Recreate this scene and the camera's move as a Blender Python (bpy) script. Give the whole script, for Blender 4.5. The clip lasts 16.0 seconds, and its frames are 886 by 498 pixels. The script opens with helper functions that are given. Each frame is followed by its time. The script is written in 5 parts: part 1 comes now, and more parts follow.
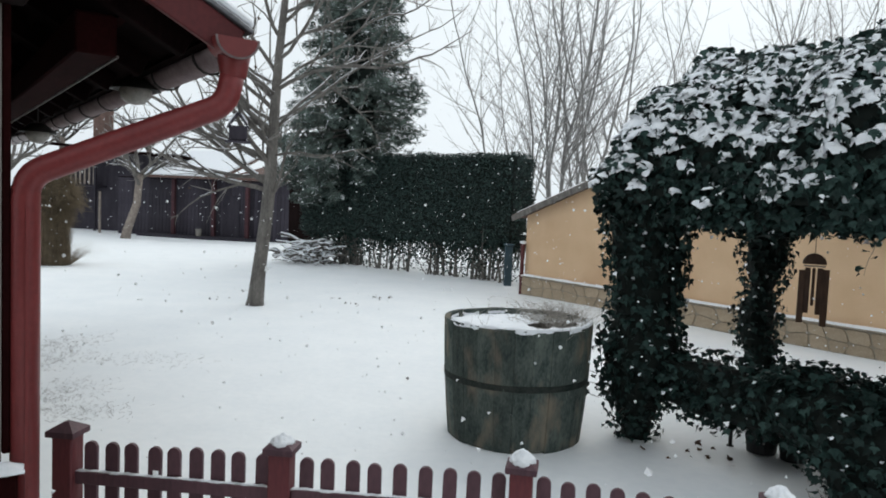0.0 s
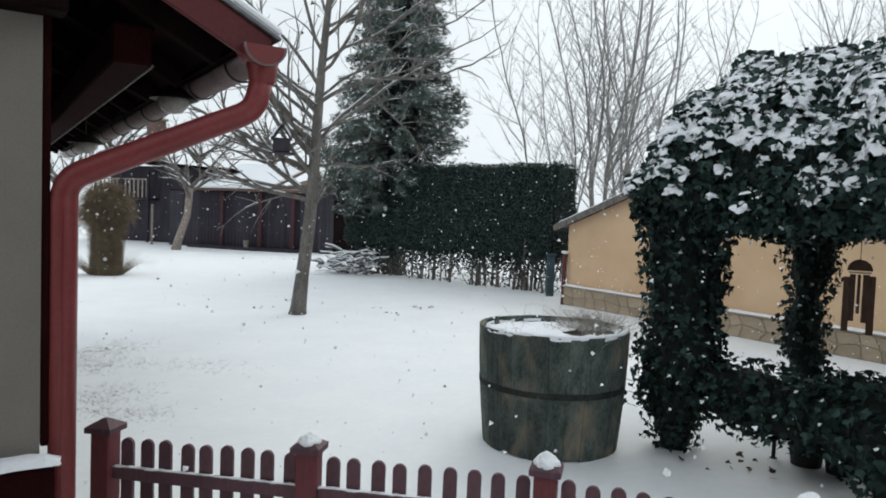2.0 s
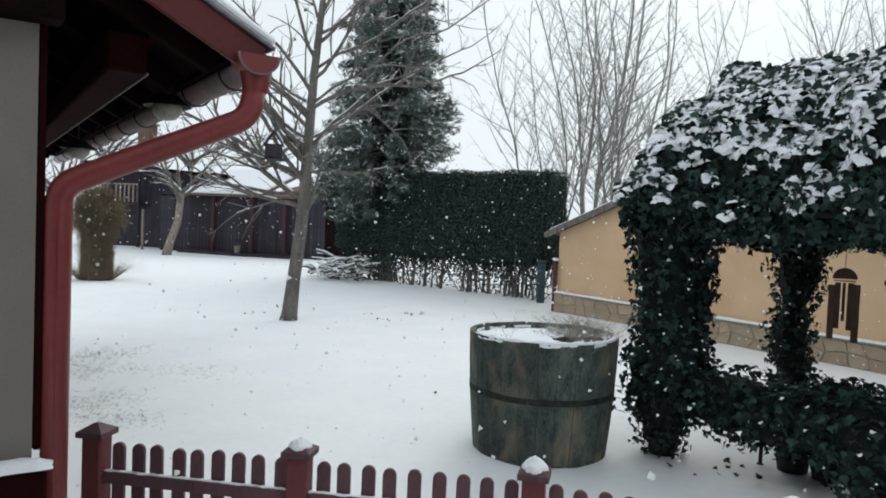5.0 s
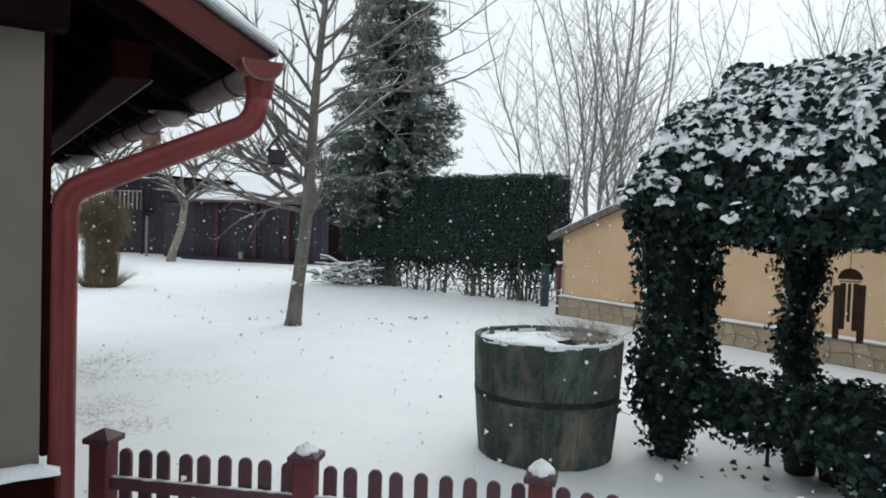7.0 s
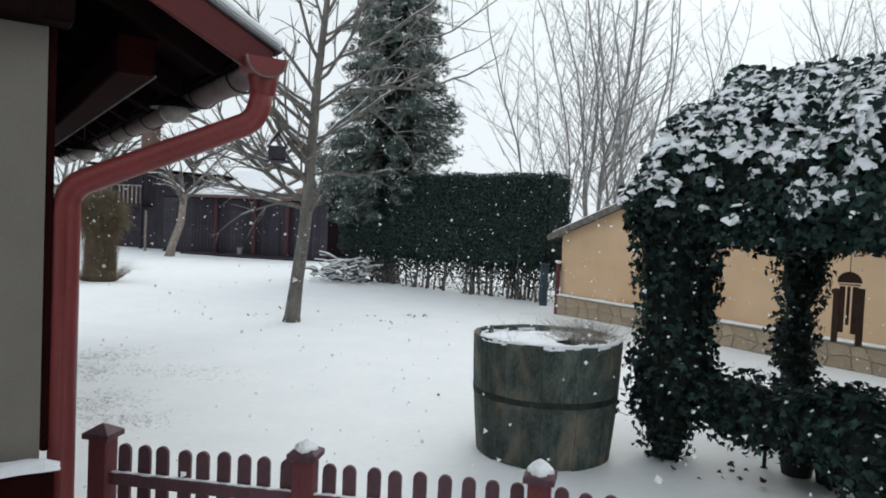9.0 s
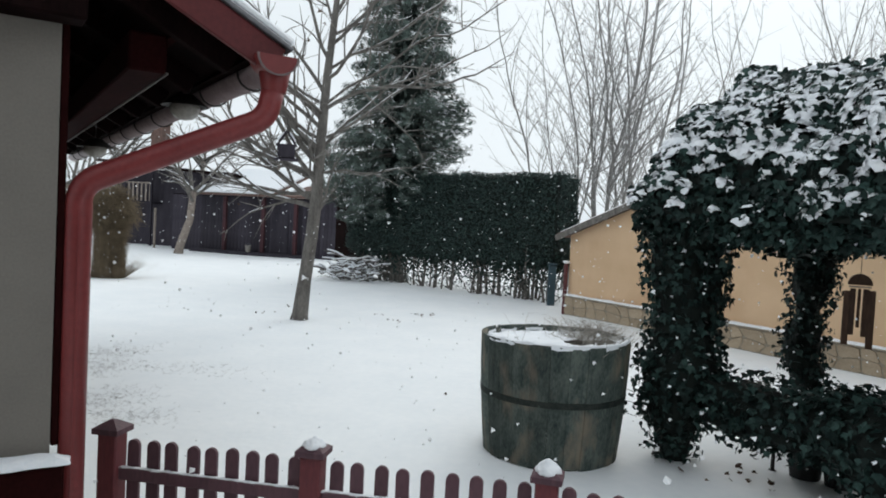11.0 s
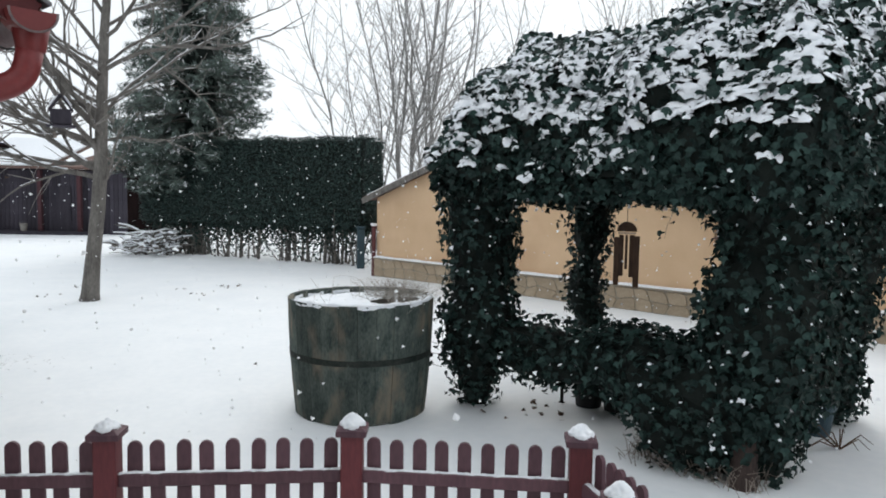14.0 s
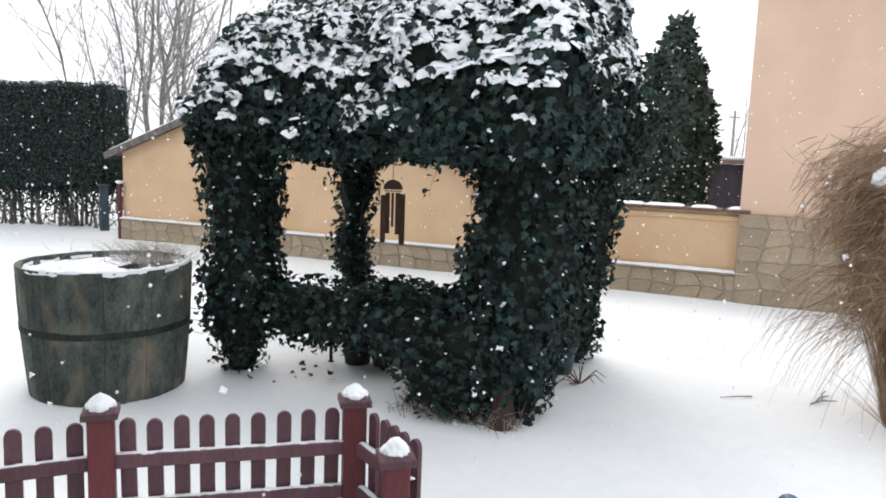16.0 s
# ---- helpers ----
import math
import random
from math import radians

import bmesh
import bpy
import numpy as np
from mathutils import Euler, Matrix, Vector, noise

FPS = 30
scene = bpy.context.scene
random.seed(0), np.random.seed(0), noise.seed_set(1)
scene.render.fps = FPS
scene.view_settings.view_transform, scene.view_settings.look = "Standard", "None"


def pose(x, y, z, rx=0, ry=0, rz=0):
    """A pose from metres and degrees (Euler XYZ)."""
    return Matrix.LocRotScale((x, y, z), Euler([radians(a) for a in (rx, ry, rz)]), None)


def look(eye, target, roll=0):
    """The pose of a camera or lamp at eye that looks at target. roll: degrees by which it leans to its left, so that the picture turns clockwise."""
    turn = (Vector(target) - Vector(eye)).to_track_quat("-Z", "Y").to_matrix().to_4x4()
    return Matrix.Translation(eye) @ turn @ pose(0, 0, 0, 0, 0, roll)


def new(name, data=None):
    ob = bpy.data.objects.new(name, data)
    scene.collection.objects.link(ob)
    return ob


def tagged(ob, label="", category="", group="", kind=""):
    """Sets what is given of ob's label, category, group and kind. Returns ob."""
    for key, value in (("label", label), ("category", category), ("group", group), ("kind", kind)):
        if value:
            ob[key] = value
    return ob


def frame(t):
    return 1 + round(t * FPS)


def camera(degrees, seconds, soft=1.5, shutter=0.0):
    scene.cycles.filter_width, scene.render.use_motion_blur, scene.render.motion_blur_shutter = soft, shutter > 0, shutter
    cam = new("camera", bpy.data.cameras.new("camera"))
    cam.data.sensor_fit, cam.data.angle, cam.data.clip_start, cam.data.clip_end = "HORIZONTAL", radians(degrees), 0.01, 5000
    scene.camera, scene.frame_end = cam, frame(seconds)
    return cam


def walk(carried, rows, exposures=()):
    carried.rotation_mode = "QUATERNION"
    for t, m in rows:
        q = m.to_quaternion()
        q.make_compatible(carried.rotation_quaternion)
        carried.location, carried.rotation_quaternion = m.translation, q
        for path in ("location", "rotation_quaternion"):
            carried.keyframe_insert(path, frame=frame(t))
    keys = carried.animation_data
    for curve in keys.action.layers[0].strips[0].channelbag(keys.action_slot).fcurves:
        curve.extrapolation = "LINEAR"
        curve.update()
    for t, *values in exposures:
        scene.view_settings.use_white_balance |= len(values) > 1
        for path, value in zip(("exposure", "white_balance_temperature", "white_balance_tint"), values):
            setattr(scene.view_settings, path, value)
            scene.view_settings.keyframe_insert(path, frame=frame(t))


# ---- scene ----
cam = camera(63.36, 16.0, soft=1.85)
PATH = [
    (0.0, pose(-0.088, 0.086, 2.234, 86.25, -2.39, -3.10)),
    (0.2, pose(-0.054, 0.085, 2.219, 86.66, -1.14, -1.09)),
    (0.5, pose(-0.003, 0.083, 2.198, 86.35, 0.26, 0.29)),
    (0.7, pose(0.012, 0.086, 2.194, 85.87, -0.21, 2.00)),
    (1.0, pose(0.035, 0.090, 2.187, 85.71, -0.59, 1.95)),
    (1.5, pose(0.017, 0.062, 2.185, 87.00, -1.73, 0.96)),
    (2.0, pose(0.013, 0.053, 2.192, 87.06, -2.12, 0.49)),
    (2.5, pose(0.022, 0.038, 2.186, 87.61, -2.11, 0.04)),
    (3.0, pose(0.024, 0.019, 2.190, 87.73, -1.89, 0.08)),
    (3.5, pose(0.026, 0.009, 2.188, 87.45, -1.98, -0.11)),
    (4.0, pose(0.024, 0.009, 2.192, 87.41, -2.29, -0.31)),
    (6.5, pose(0.013, -0.002, 2.199, 87.94, -2.41, -0.01)),
    (7.0, pose(0.013, 0.001, 2.194, 87.93, -1.91, 0.08)),
    (7.5, pose(0.014, 0.005, 2.193, 87.84, -2.00, 0.08)),
    (8.0, pose(0.004, 0.007, 2.194, 87.75, -2.20, 0.08)),
    (8.5, pose(0.002, -0.002, 2.200, 87.72, -2.45, -0.03)),
    (9.0, pose(-0.002, -0.001, 2.200, 87.76, -2.58, -0.00)),
    (11.5, pose(-0.010, -0.002, 2.197, 87.62, -2.93, 0.75)),
    (12.0, pose(-0.003, -0.004, 2.200, 87.57, -2.68, 0.82)),
    (12.5, pose(-0.001, -0.012, 2.200, 87.56, -2.33, 0.68)),
    (13.0, pose(0.003, -0.024, 2.200, 87.46, -2.15, 0.35)),
    (13.5, pose(0.030, -0.063, 2.199, 86.81, -1.29, -4.09)),
    (13.8, pose(0.048, -0.078, 2.192, 85.95, -0.77, -9.44)),
    (14.0, pose(0.060, -0.087, 2.188, 85.36, -0.97, -14.51)),
    (14.5, pose(0.040, -0.072, 2.202, 84.28, -1.95, -25.64)),
    (15.0, pose(0.018, -0.038, 2.212, 83.32, -1.16, -32.73)),
    (15.5, pose(0.049, -0.016, 2.200, 82.33, -0.16, -35.07)),
    (15.8, pose(0.068, 0.013, 2.184, 82.86, -1.29, -32.77)),
    (16.0, pose(0.080, 0.033, 2.174, 82.55, -1.98, -33.17)),
]
EXPOSURES = [(0.0, 0.13, 6400, 6), (13.0, 0.13, 6400, 6), (14.0, 0.34, 6450, 8), (14.5, 0.57, 6550, 10), (15.0, 0.72, 6650, 11), (16.0, 0.80, 6650, 11)]
walk(cam, PATH, EXPOSURES)

# ---- overcast daylight ----
SUN_ELEVATION, SUN_TURN = 38.0, 20.0
world = bpy.data.worlds.new("overcast_sky")
scene.world = world
world.use_nodes = True
wn, wl = world.node_tree.nodes, world.node_tree.links
sky = wn.new("ShaderNodeTexSky")
sky.sky_type, sky.sun_disc = "NISHITA", False
sky.sun_elevation, sky.sun_rotation = radians(SUN_ELEVATION), radians(SUN_TURN)
sky.dust_density, sky.ozone_density = 4.0, 1.0
pale = wn.new("ShaderNodeHueSaturation")
pale.inputs["Saturation"].default_value = 0.12
cloud = wn.new("ShaderNodeMix")
cloud.data_type = "RGBA"
cloud.inputs["Factor"].default_value = 0.9
cloud.inputs["B"].default_value = (8.3, 8.75, 9.3, 1)
back = wn["Background"]
back.inputs["Strength"].default_value = 0.094
wl.new(sky.outputs["Color"], pale.inputs["Color"])
wl.new(pale.outputs["Color"], cloud.inputs["A"])
wl.new(cloud.outputs["Result"], back.inputs["Color"])
sun = new("sun", bpy.data.lights.new("sun", "SUN"))
sun.data.energy, sun.data.angle, sun.data.color = 0.9, radians(40), (1.0, 0.97, 0.93)
sun.matrix_world = look((20 * math.sin(radians(SUN_TURN)), 20 * math.cos(radians(SUN_TURN)), 16), (0, 0, 0))


# ---- materials ----
def material(name, low, high, scale=4.0, rough=0.8, bump=0.3, fine=40.0, stain=None, metal=0.0, stretch=(1, 1, 1), island=0.0, piece=0.0, coords="Object", spec=0.3, bump_distance=0.01):
    """A surface of two colours mottled at two scales, with fine relief; island and piece vary the tone from piece to piece."""
    m = bpy.data.materials.new(name)
    m.use_nodes = True
    n, l = m.node_tree.nodes, m.node_tree.links
    b = n["Principled BSDF"]
    b.inputs["Roughness"].default_value, b.inputs["Metallic"].default_value = rough, metal
    b.inputs["Specular IOR Level"].default_value = spec
    tc, mp = n.new("ShaderNodeTexCoord"), n.new("ShaderNodeMapping")
    mp.inputs["Scale"].default_value = stretch
    l.new(tc.outputs[coords], mp.inputs["Vector"])
    big, small = n.new("ShaderNodeTexNoise"), n.new("ShaderNodeTexNoise")
    for tex, s, d in ((big, scale, 4), (small, fine, 6)):
        tex.inputs["Scale"].default_value, tex.inputs["Detail"].default_value = s, d
        l.new(mp.outputs["Vector"], tex.inputs["Vector"])
    both = n.new("ShaderNodeMath")
    both.operation = "MULTIPLY_ADD"
    both.inputs[1].default_value = 0.45
    half = n.new("ShaderNodeMath")
    half.operation = "MULTIPLY"
    half.inputs[1].default_value = 0.55
    l.new(big.outputs["Fac"], half.inputs[0])
    l.new(small.outputs["Fac"], both.inputs[0])
    l.new(half.outputs[0], both.inputs[2])
    ramp = n.new("ShaderNodeValToRGB")
    ramp.color_ramp.elements[0].position, ramp.color_ramp.elements[1].position = 0.36, 0.64
    ramp.color_ramp.elements[0].color, ramp.color_ramp.elements[1].color = (*low, 1), (*high, 1)
    l.new(both.outputs[0], ramp.inputs["Fac"])
    colour = ramp.outputs["Color"]
    if stain:
        blot, cut = n.new("ShaderNodeTexNoise"), n.new("ShaderNodeValToRGB")
        blot.inputs["Scale"].default_value, blot.inputs["Detail"].default_value = scale * 0.6, 8
        l.new(mp.outputs["Vector"], blot.inputs["Vector"])
        cut.color_ramp.elements[0].position, cut.color_ramp.elements[1].position = 0.52, 0.68
        l.new(blot.outputs["Fac"], cut.inputs["Fac"])
        mix = n.new("ShaderNodeMix")
        mix.data_type = "RGBA"
        mix.inputs["B"].default_value = (*stain, 1)
        l.new(cut.outputs["Color"], mix.inputs["Factor"])
        l.new(colour, mix.inputs["A"])
        colour = mix.outputs["Result"]
    if island or piece:
        src = n.new("ShaderNodeNewGeometry").outputs["Random Per Island"] if island else n.new("ShaderNodeObjectInfo").outputs["Random"]
        spread = n.new("ShaderNodeMapRange")
        spread.inputs["To Min"].default_value, spread.inputs["To Max"].default_value = 1 - (island or piece), 1 + (island or piece)
        l.new(src, spread.inputs["Value"])
        hs = n.new("ShaderNodeHueSaturation")
        l.new(spread.outputs["Result"], hs.inputs["Value"])
        l.new(colour, hs.inputs["Color"])
        colour = hs.outputs["Color"]
    l.new(colour, b.inputs["Base Color"])
    if bump:
        bp = n.new("ShaderNodeBump")
        bp.inputs["Strength"].default_value, bp.inputs["Distance"].default_value = bump, bump_distance
        l.new(both.outputs[0], bp.inputs["Height"])
        l.new(bp.outputs["Normal"], b.inputs["Normal"])
    return m


SNOW = material("snow", (0.85, 0.875, 0.895), (0.91, 0.925, 0.935), 1.2, 0.85, 0.35, 9.0, spec=0.2, bump_distance=0.03)
SNOW_CAP = material("snow_cap", (0.80, 0.83, 0.87), (0.90, 0.91, 0.93), 14.0, 0.85, 0.4, 70.0, spec=0.2, bump_distance=0.008)
SNOW_FLAKE = material("loose_snowflake", (0.86, 0.88, 0.91), (0.92, 0.93, 0.94), 14.0, 0.9, 0.0, 70.0, spec=0.1)
def let_light_through(m, share):
    """Mixes a translucent lobe of the same colour into a thin surface."""
    n, l = m.node_tree.nodes, m.node_tree.links
    thin, mix = n.new("ShaderNodeBsdfTranslucent"), n.new("ShaderNodeMixShader")
    thin.inputs["Color"].default_value = (0.95, 0.96, 0.97, 1)
    mix.inputs["Fac"].default_value = share
    l.new(n["Principled BSDF"].outputs[0], mix.inputs[1])
    l.new(thin.outputs[0], mix.inputs[2])
    l.new(mix.outputs[0], n["Material Output"].inputs["Surface"])


let_light_through(SNOW_FLAKE, 0.8)
RED_WOOD = material("red_brown_painted_wood", (0.084, 0.044, 0.056), (0.142, 0.072, 0.084), 5.0, 0.6, 0.3, 60.0, stretch=(1, 1, 0.25), piece=0.15)
RED_POST = material("red_painted_post_wood", (0.115, 0.030, 0.036), (0.175, 0.044, 0.048), 5.0, 0.55, 0.3, 60.0, stretch=(1, 1, 0.25), piece=0.12)
RED_METAL = material("red_painted_sheet_metal", (0.155, 0.024, 0.025), (0.215, 0.036, 0.036), 5.0, 0.42, 0.12, 50.0, stain=(0.15, 0.024, 0.023), spec=0.4)
FASCIA = material("red_brown_fascia_paint", (0.085, 0.016, 0.018), (0.13, 0.024, 0.025), 4.0, 0.55, 0.2, 40.0)
# dark wood taken near black: the gloom under the eave is in its colour
DARK_WOOD = material("dark_wood_shade_in_colour", (0.005, 0.003, 0.003), (0.012, 0.006, 0.006), 6.0, 0.85, 0.3, 60.0, stretch=(1, 1, 0.3), piece=0.2, spec=0.02)
# red-brown wood, its colour darkened to stand for dim eave and plinth
BEAM_RED = material("red_brown_wood_shade_in_colour", (0.012, 0.003, 0.003), (0.022, 0.005, 0.005), 5.0, 0.9, 0.3, 50.0, stretch=(1, 0.25, 1), spec=0.03)
GUTTER_ZINC = material("weathered_gutter_metal", (0.16, 0.12, 0.12), (0.25, 0.20, 0.20), 6.0, 0.45, 0.15, 60.0, metal=0.3)
PLASTER_GREY = material("pale_grey_plaster", (0.175, 0.160, 0.142), (0.215, 0.198, 0.175), 3.0, 0.9, 0.25, 90.0)
PLASTER_ORANGE = material("apricot_plaster", (0.575, 0.392, 0.240), (0.675, 0.475, 0.305), 1.2, 0.9, 0.3, 60.0, stain=(0.56, 0.372, 0.23))
PLASTER_PINK = material("salmon_plaster", (0.65, 0.452, 0.345), (0.73, 0.525, 0.405), 1.0, 0.9, 0.25, 60.0, stain=(0.62, 0.44, 0.335))
STONE = material("grey_brown_field_stone", (0.30, 0.232, 0.160), (0.42, 0.338, 0.245), 5.0, 0.85, 0.8, 40.0, piece=0.12, bump_distance=0.02)
MORTAR = material("dark_mortar", (0.24, 0.205, 0.16), (0.33, 0.29, 0.23), 8.0, 0.95, 0.5, 60.0)
ROOF_TILE = material("dull_roof_tile", (0.11, 0.07, 0.06), (0.19, 0.12, 0.10), 5.0, 0.8, 0.4, 40.0)
STAVE = material("weathered_green_black_stave_wood", (0.028, 0.042, 0.040), (0.110, 0.128, 0.112), 9.0, 0.85, 0.9, 60.0, stain=(0.175, 0.152, 0.118), stretch=(1, 1, 0.45), piece=0.2, spec=0.15)
IRON = material("rusted_hoop_iron", (0.014, 0.014, 0.014), (0.040, 0.036, 0.032), 8.0, 0.7, 0.4, 60.0, metal=0.2)
HOOP = material("mossy_hoop_iron", (0.016, 0.022, 0.020), (0.045, 0.050, 0.044), 9.0, 0.85, 0.5, 60.0, spec=0.1)
SOIL = material("dark_soil", (0.03, 0.022, 0.016), (0.07, 0.05, 0.035), 8.0, 0.95, 0.8, 50.0)
IVY = material("dark_ivy_leaf", (0.008, 0.020, 0.018), (0.030, 0.054, 0.047), 6.0, 0.55, 0.2, 30.0, island=0.7, spec=0.14)
# near-black filler for foliage cores: the inner shade is put into the colour
IVY_CORE = material("foliage_core_coloured_as_shade", (0.004, 0.007, 0.006), (0.010, 0.015, 0.012), 9.0, 0.9, 0.8, 40.0)
HEDGE = material("dark_hedge_leaf", (0.012, 0.030, 0.027), (0.036, 0.062, 0.054), 3.0, 0.6, 0.2, 30.0, island=0.5)
NEEDLE = material("spruce_needles", (0.056, 0.078, 0.070), (0.148, 0.184, 0.164), 2.0, 0.75, 0.2, 20.0, island=0.6, spec=0.2)
THUJA = material("thuja_sprays", (0.022, 0.042, 0.036), (0.060, 0.090, 0.076), 2.0, 0.7, 0.2, 20.0, island=0.5)
BARK = material("grey_brown_bark", (0.084, 0.077, 0.070), (0.200, 0.185, 0.170), 7.0, 0.9, 0.9, 45.0, stretch=(1, 1, 0.3), bump_distance=0.02)
BARK_PALE = material("pale_flaking_bark", (0.17, 0.14, 0.12), (0.34, 0.29, 0.25), 7.0, 0.9, 0.9, 45.0, bump_distance=0.02)
TWIG_PALE = material("pale_grey_twig_bark", (0.30, 0.292, 0.288), (0.45, 0.44, 0.43), 5.0, 0.9, 0.2, 30.0)
HAZEL_BARK = material("smooth_grey_hazel_bark", (0.17, 0.165, 0.16), (0.32, 0.31, 0.30), 6.0, 0.85, 0.4, 40.0, stretch=(1, 1, 0.3))
TWIG = material("grey_twig_bark", (0.16, 0.148, 0.138), (0.29, 0.272, 0.255), 5.0, 0.9, 0.2, 30.0)
DRY_GRASS = material("dry_straw_grass", (0.18, 0.118, 0.075), (0.37, 0.26, 0.165), 4.0, 0.85, 0.2, 30.0, island=0.4)
PLUME = material("pale_tan_seed_plume", (0.25, 0.17, 0.112), (0.46, 0.335, 0.235), 4.0, 0.9, 0.2, 30.0, island=0.35)
PAMPAS = material("dull_olive_straw", (0.105, 0.080, 0.052), (0.23, 0.178, 0.118), 4.0, 0.9, 0.2, 30.0, island=0.35)
GREY_STEM = material("grey_withered_stem", (0.26, 0.235, 0.205), (0.46, 0.43, 0.39), 6.0, 0.9, 0.2, 30.0, island=0.3)
IVY_BARK = material("dark_ivy_trunk_bark", (0.030, 0.021, 0.019), (0.078, 0.055, 0.048), 8.0, 0.9, 0.8, 45.0, stretch=(1, 1, 0.3), bump_distance=0.02)
DEAD_LEAF = material("dead_brown_leaf", (0.05, 0.03, 0.02), (0.13, 0.08, 0.05), 9.0, 0.9, 0.2, 40.0, island=0.4)
SHED_WOOD = material("dark_brown_shed_boards", (0.026, 0.023, 0.033), (0.056, 0.049, 0.062), 4.0, 0.8, 0.4, 40.0, stretch=(1, 1, 0.2), piece=0.25)
BLUE_PAINT = material("blue_grey_paint", (0.025, 0.05, 0.065), (0.05, 0.085, 0.105), 6.0, 0.5, 0.2, 50.0)
BLUE_GLAZE = material("blue_glaze", (0.07, 0.14, 0.24), (0.12, 0.20, 0.32), 6.0, 0.2, 0.1, 50.0, spec=0.6)
TERRACOTTA = material("dark_pot_plastic", (0.012, 0.014, 0.016), (0.03, 0.03, 0.03), 6.0, 0.6, 0.2, 50.0)
CHIME_WOOD = material("brown_varnished_wood", (0.055, 0.028, 0.017), (0.12, 0.062, 0.036), 9.0, 0.5, 0.3, 60.0, stretch=(1, 1, 0.2), piece=0.2)
LAMP_GLASS = material("milky_lamp_glass", (0.20, 0.185, 0.165), (0.32, 0.30, 0.27), 6.0, 0.25, 0.05, 50.0, spec=0.5)
METAL_GREY = material("dull_grey_metal", (0.12, 0.12, 0.13), (0.2, 0.2, 0.21), 6.0, 0.5, 0.2, 50.0, metal=0.6)
POST_RED = material("faded_dark_red_stain", (0.050, 0.022, 0.027), (0.085, 0.034, 0.040), 6.0, 0.8, 0.4, 40.0)
RUST_RED = material("rust_red_paint", (0.075, 0.024, 0.026), (0.12, 0.04, 0.04), 6.0, 0.7, 0.4, 40.0)


# ---- building helpers ----
def thing(name, m, label, category, group="", kind=""):
    ob = new(name)
    ob.matrix_world = m
    ob.empty_display_size = 0.2
    return tagged(ob, label, category, group, kind)


def part(name, bm, mat, parent=None, label="", smooth=False, kind="", m=None):
    """Links a bmesh, or (vertices, faces), as one mesh object under parent."""
    me = bpy.data.meshes.new(name)
    if isinstance(bm, tuple):
        me.from_pydata(bm[0], [], bm[1])
    else:
        bm.to_mesh(me)
        bm.free()
    me.materials.append(mat)
    if smooth:
        me.shade_smooth()
    ob = new(name, me)
    ob.parent = parent
    if m is not None:
        ob.matrix_basis = m
    return tagged(ob, label, kind=kind)


def alike(name, source, parent, m):
    """Another piece on the mesh of source."""
    ob = new(name, source.data)
    ob.parent = parent
    ob.matrix_basis = m
    return ob


def box(size, centre=(0, 0, 0), bevel=0.0, bm=None, m=None, segments=1):
    own = bm is None
    bm = bm or bmesh.new()
    made = bmesh.ops.create_cube(bm, size=1.0)["verts"]
    mat4 = Matrix.Translation(centre) @ Matrix.Diagonal((*size, 1))
    bmesh.ops.transform(bm, matrix=(m @ mat4) if m is not None else mat4, verts=made)
    if bevel and own:
        bmesh.ops.bevel(bm, geom=bm.edges[:], offset=bevel, segments=segments, affect="EDGES", profile=0.6)
    return bm


def drift(size, centre, amount=0.012, grain=0.08, seed=0.0, step=0.06):
    """A bar or sheet of settled snow with a lumpy skin and soft edges."""
    bm = bmesh.new()
    nx, ny = (max(2, min(90, round(s / step))) for s in size[:2])
    top, low = [], []
    for i in range(nx + 1):
        for j in range(ny + 1):
            fx, fy = i / nx, j / ny
            x, y = (fx - 0.5) * size[0], (fy - 0.5) * size[1]
            soft = min(1.0, min(fx, 1 - fx) * size[0] / size[2], min(fy, 1 - fy) * size[1] / size[2])
            p = Vector((x + centre[0], y + centre[1], 0))
            n = noise.noise(p / grain + Vector((seed, 0, 0))) + 0.5 * noise.noise(p / grain * 2.7 + Vector((0, seed, 0)))
            z = centre[2] - size[2] / 2 + size[2] * math.sqrt(max(0.0, soft)) + amount * n
            rim = 0 if 0 < i < nx and 0 < j < ny else amount * n
            top.append(bm.verts.new((p.x + rim * (fx - 0.5) * 2, p.y + rim * (fy - 0.5) * 2, max(z, centre[2] - size[2] / 2 + 0.002))))
    m = ny + 1
    for i in range(nx):
        for j in range(ny):
            bm.faces.new((top[i * m + j], top[(i + 1) * m + j], top[(i + 1) * m + j + 1], top[i * m + j + 1]))
    skirt = bmesh.ops.extrude_edge_only(bm, edges=[e for e in bm.edges if e.is_boundary])
    for v in skirt["geom"]:
        if isinstance(v, bmesh.types.BMVert):
            v.co.z = centre[2] - size[2] / 2 - 0.004
    return bm


def lathe(profile, sides=24, caps=True):
    bm = bmesh.new()
    rings = [[bm.verts.new((r * math.cos(2 * math.pi * k / sides), r * math.sin(2 * math.pi * k / sides), z)) for k in range(sides)] for r, z in profile]
    for a, b in zip(rings, rings[1:]):
        for k in range(sides):
            bm.faces.new((a[k], a[(k + 1) % sides], b[(k + 1) % sides], b[k]))
    if caps:
        bm.faces.new(rings[0][::-1])
        bm.faces.new(rings[-1])
    return bm


